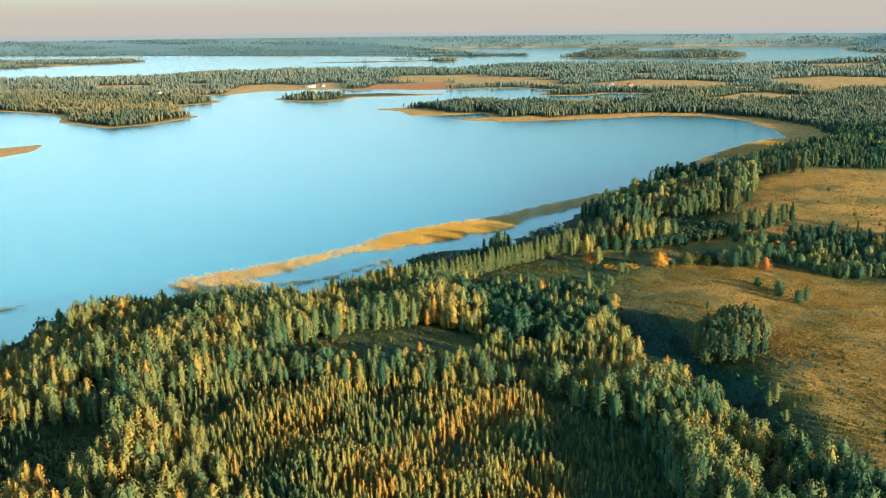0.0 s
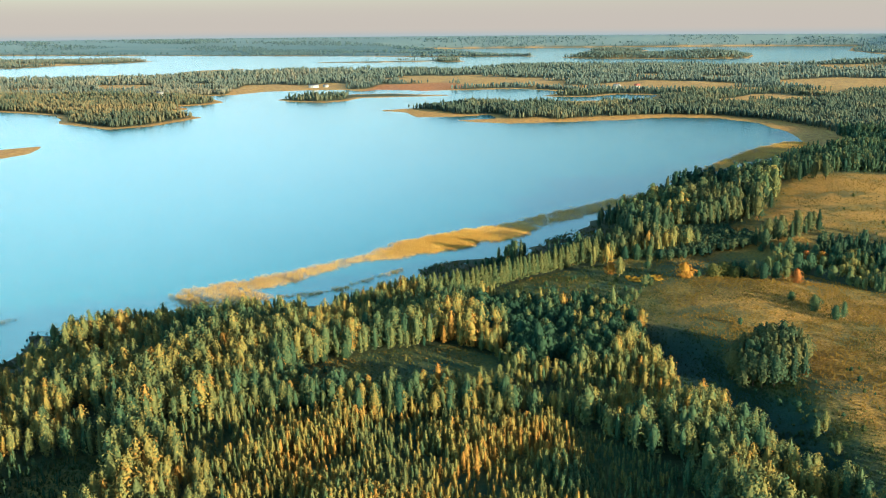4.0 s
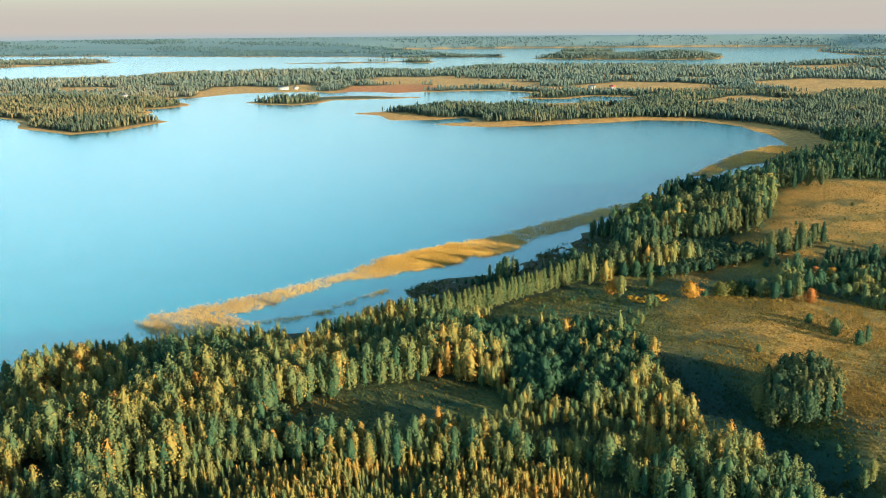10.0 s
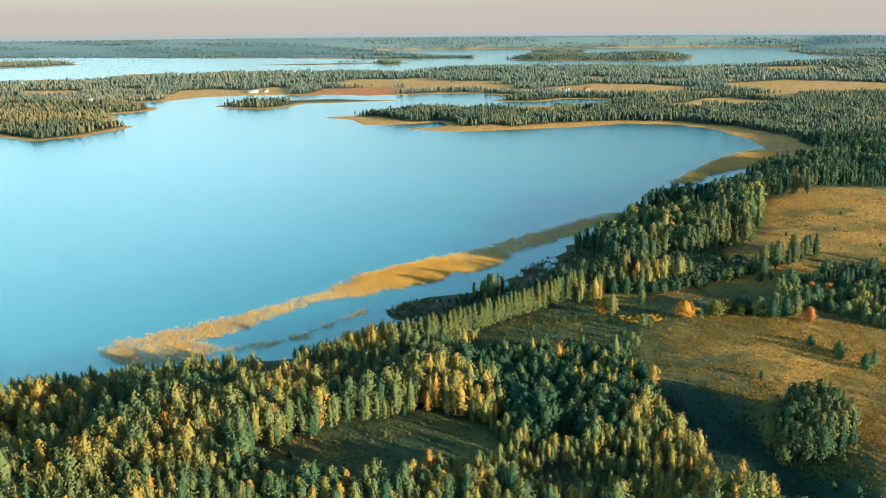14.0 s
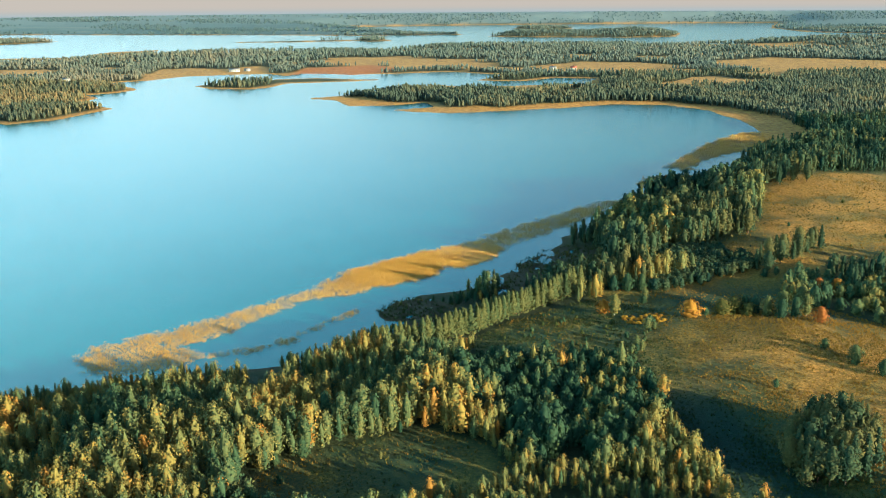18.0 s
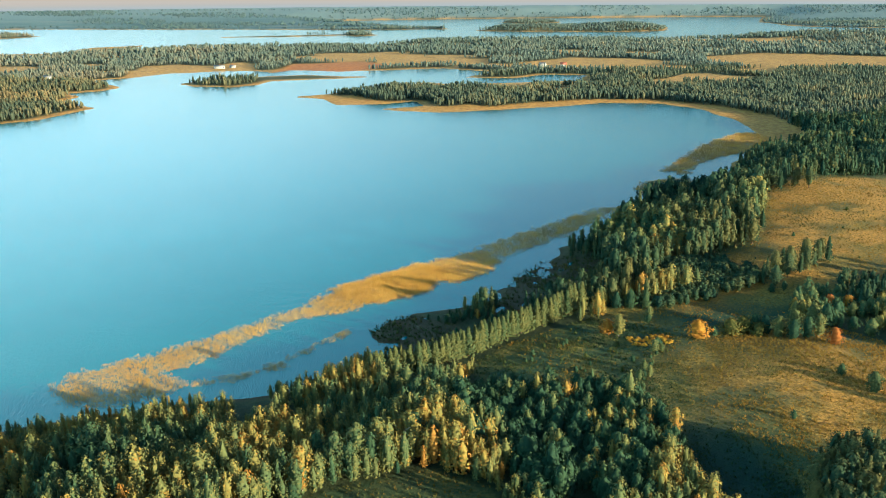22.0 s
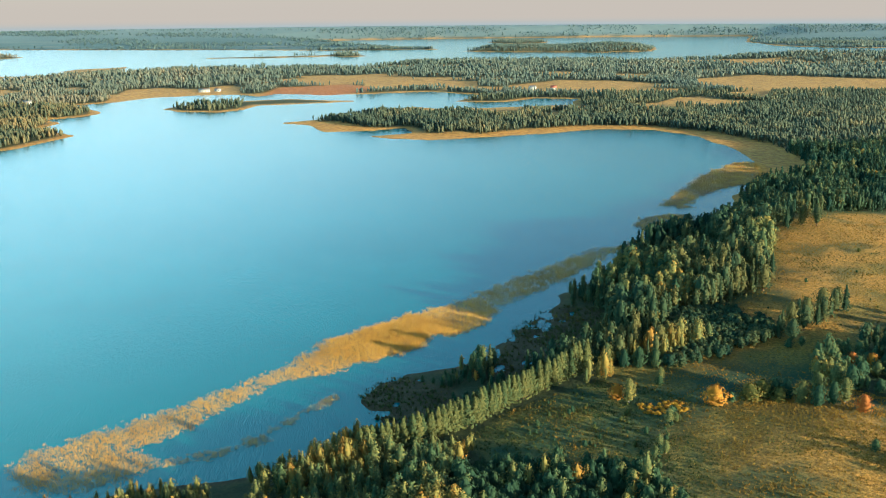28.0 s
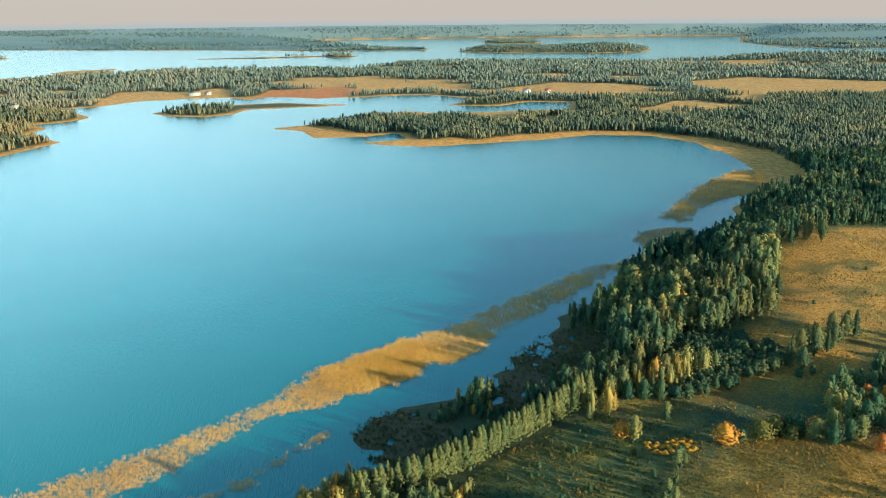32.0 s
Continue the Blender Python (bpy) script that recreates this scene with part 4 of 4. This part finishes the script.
def bough(start, end, width, sides=5):
    """A tapering limb between two points."""
    a, b = np.array(start, float), np.array(end, float)
    way = (b - a) / np.linalg.norm(b - a)
    side = np.cross(way, (0.3, 0.8, 0.52))
    side /= np.linalg.norm(side)
    up = np.cross(way, side)
    turn = np.arange(sides) / sides * 2 * np.pi
    ring = np.cos(turn)[:, None] * side + np.sin(turn)[:, None] * up
    mid = (a + b) / 2 + 0.06 * np.linalg.norm(b - a) * side
    v = np.r_[a + width * ring, mid + 0.65 * width * ring, b + 0.2 * width * ring]
    p, q = np.arange(sides), (np.arange(sides) + 1) % sides
    f = np.concatenate([np.r_[np.stack([p, q, q + sides], -1), np.stack([p, q + sides, p + sides], -1)] + k * sides for k in range(2)])
    return v, f


def dead_tree(x, y, h, limbs, seed, label):
    rng = np.random.default_rng(seed)
    tree = new("dead_tree")
    tree.location = (x, y, float(height_at(x, y)[0]) - 0.1)
    part("trunk", raw("trunk", *bough((0, 0, 0), (0.3, 0.2, h), 0.26), dead_m), tree)
    for n in range(limbs):
        z, a, far = h * (0.3 + 0.6 * rng.random()), rng.random() * 6.28, (1.2 + 2.0 * rng.random()) * h / 10
        tip = (far * math.cos(a), far * math.sin(a), z + far * (0.5 + 0.6 * rng.random()))
        part("branch", raw("branch", *bough((0.2 * z / h, 0.15 * z / h, z), tip, 0.11, 4), dead_m), tree)
    tagged(tree, label, "tree")


dead_tree(-11, 358, 10.0, 16, 81, "bare dead tree with reddish bleached branches")
dead_tree(27.5, 335, 7.0, 5, 82, "pale dead birch snag among dark alders")


def flat(name, colour, rough=0.85):
    m, t, b = mat(name, rough)
    t.links.new(stops(t, noise_of(t, 0.8, 4), [(0.3, tuple(0.82 * c for c in colour)), (0.7, colour)]), b.inputs["Base Color"])
    return m


LIME, SLATE, TILE, PANE = flat("limewash", (0.33, 0.32, 0.30)), flat("grey_roof", (0.22, 0.21, 0.20)), flat("red_roof", (0.34, 0.10, 0.06)), flat("window_glass", (0.04, 0.05, 0.06), 0.1)


def slab(lo, hi):
    (x0, y0, z0), (x1, y1, z1) = lo, hi
    v = [(x, y, z) for z in (z0, z1) for y in (y0, y1) for x in (x0, x1)]
    return v, [(0, 2, 3), (0, 3, 1), (4, 5, 7), (4, 7, 6), (0, 1, 5), (0, 5, 4), (2, 6, 7), (2, 7, 3), (0, 4, 6), (0, 6, 2), (1, 3, 7), (1, 7, 5)]


def house(x, y, length, width, wall, ridge, turn, roof, label):
    h = new("farmhouse")
    h.matrix_basis = pose(x, y, float(height_at(x, y)[0]) - 0.2, 0, 0, turn)
    l, w = length / 2, width / 2
    body = [(-l, -w, 0), (l, -w, 0), (l, w, 0), (-l, w, 0), (-l, -w, wall), (l, -w, wall), (l, w, wall), (-l, w, wall), (-l, 0, wall + ridge), (l, 0, wall + ridge)]
    part("wall", raw("wall", body, [(0, 1, 5), (0, 5, 4), (2, 3, 7), (2, 7, 6), (0, 4, 3), (3, 4, 7), (4, 8, 7), (1, 2, 5), (2, 6, 5), (5, 6, 9), (4, 5, 9), (4, 9, 8), (6, 7, 8), (6, 8, 9)], LIME), h)
    for side in (-1, 1):
        o, e = 0.5, wall - 0.5 * ridge / w
        v = [(-l - o, side * (w + o), e + 0.03), (l + o, side * (w + o), e + 0.03), (l + o, 0, wall + ridge + 0.03), (-l - o, 0, wall + ridge + 0.03)]
        v += [(a, b, c + 0.22) for a, b, c in v]
        part("roof", raw("roof", v, [(0, 1, 2), (0, 2, 3), (4, 6, 5), (4, 7, 6), (0, 4, 5), (0, 5, 1), (1, 5, 6), (1, 6, 2), (2, 6, 7), (2, 7, 3), (3, 7, 4), (3, 4, 0)], roof), h)
    part("chimney", raw("chimney", *slab((-0.4, 0.3, wall + ridge * 0.6), (0.4, 1.1, wall + ridge + 1.2)), TILE), h)
    for n in range(max(2, int(length // 4))):
        cx = -l + (n + 0.5) * length / max(2, int(length // 4))
        part("window", raw("window", *slab((cx - 0.6, -w - 0.05, wall * 0.35), (cx + 0.6, -w + 0.02, wall * 0.8)), PANE), h)
    tagged(h, label, "house")


house(-250, 1805, 19, 8, 3.6, 2.4, 8, SLATE, "long white farm building with a grey roof by the water")
house(-228, 1812, 9, 7, 3.0, 2.2, -15, SLATE, "small white farm building with a grey roof")
house(308, 1725, 11, 8, 4.0, 3.0, 20, SLATE, "white cottage at the edge of a stubble field")
house(343, 1717, 10, 7, 3.6, 3.0, -10, TILE, "white cottage with a red tiled roof")
house(-487, 1623, 12, 8, 4.0, 3.2, 15, SLATE, "white village house among trees on the cape")


def build_tufts():
    rng = np.random.default_rng(16)
    def tuft(n, r):
        a, b = r.random(n) * 6.28, r.random(n) * 6.28
        foot = np.stack([0.6 * r.random(n) * np.cos(a), 0.6 * r.random(n) * np.sin(a), 0 * a], -1)
        tip = foot + np.stack([0.6 * np.cos(b), 0.6 * np.sin(b), 0.6 + 0.5 * r.random(n)], -1)
        w = 0.22 * np.stack([-np.sin(b), np.cos(b), 0 * b], -1)
        return np.stack([foot - w, foot + w, tip], 1).reshape(-1, 3), np.arange(3 * n).reshape(-1, 3), r.normal(0, 0.12, n)
    shapes = [tuft(6, np.random.default_rng(520 + n)) for n in range(6)]
    for ring, label in ((FIELD, "rough straw-gold grass tufts on the meadow"), (GLADE, "rough grass tufts on the sunny slope"), (CLEARING, "grass tufts in the forest clearing"),
                        (THICKET, "dark rough grass under the saplings"), (SEDGE, "brown sedge tussocks on the marsh"), (COVE, "brown sedge tussocks round the cove"), (BANK, "dark sedge on a low bank"), (MEADOW, "tufts in a forest meadow, with shade put into their tint")):
        (x0, y0), (x1, y1) = np.min(ring, 0), np.max(ring, 0)
        x, y = scatter(x0, min(x1, 320), y0, y1, 0.9 if ring is FIELD else 1.5, 90)
        keep = (inside(x, y, ring) > -1) & (x < 0.62 * y + 25) & (rng.random(len(x)) < 0.35 + 0.65 * ramp(grain(x, y, 9, 91) * 0.6 + 0.4 * grain(x, y, 30, 92), 0.38, 0.62))
        x, y = x[keep], y[keep]
        # shade painted on the tufts too, in the hollow and the forest meadow
        t = np.clip(0.25 + 0.7 * grain(x, y, 25, 93) + rng.normal(0, 0.15, len(x)) - 0.3 * (ring is THICKET) - 0.55 * (ring in (SEDGE, COVE, BANK, MEADOW)) - 0.7 * valley(x, y) + 0.3 * (ring is FIELD) * ramp(x, 110, 122) - 0.28 * (ring is FIELD) * (1 - ramp(x, 70, 95)) + 0.2 * (ring is GLADE), 0, 1)
        me = spread("grass_tufts", shapes, x, y, (0.30 + 0.6 * rng.random(len(x)) ** 2) * (1.7 if ring in (SEDGE, COVE, BANK, MEADOW) else 1.0), np.full(len(x), 1.1), t, TUFT, 95, sink=0.03)
        tagged(new("grass_tufts", me), label, "grass", kind="stuff")


build_tufts()
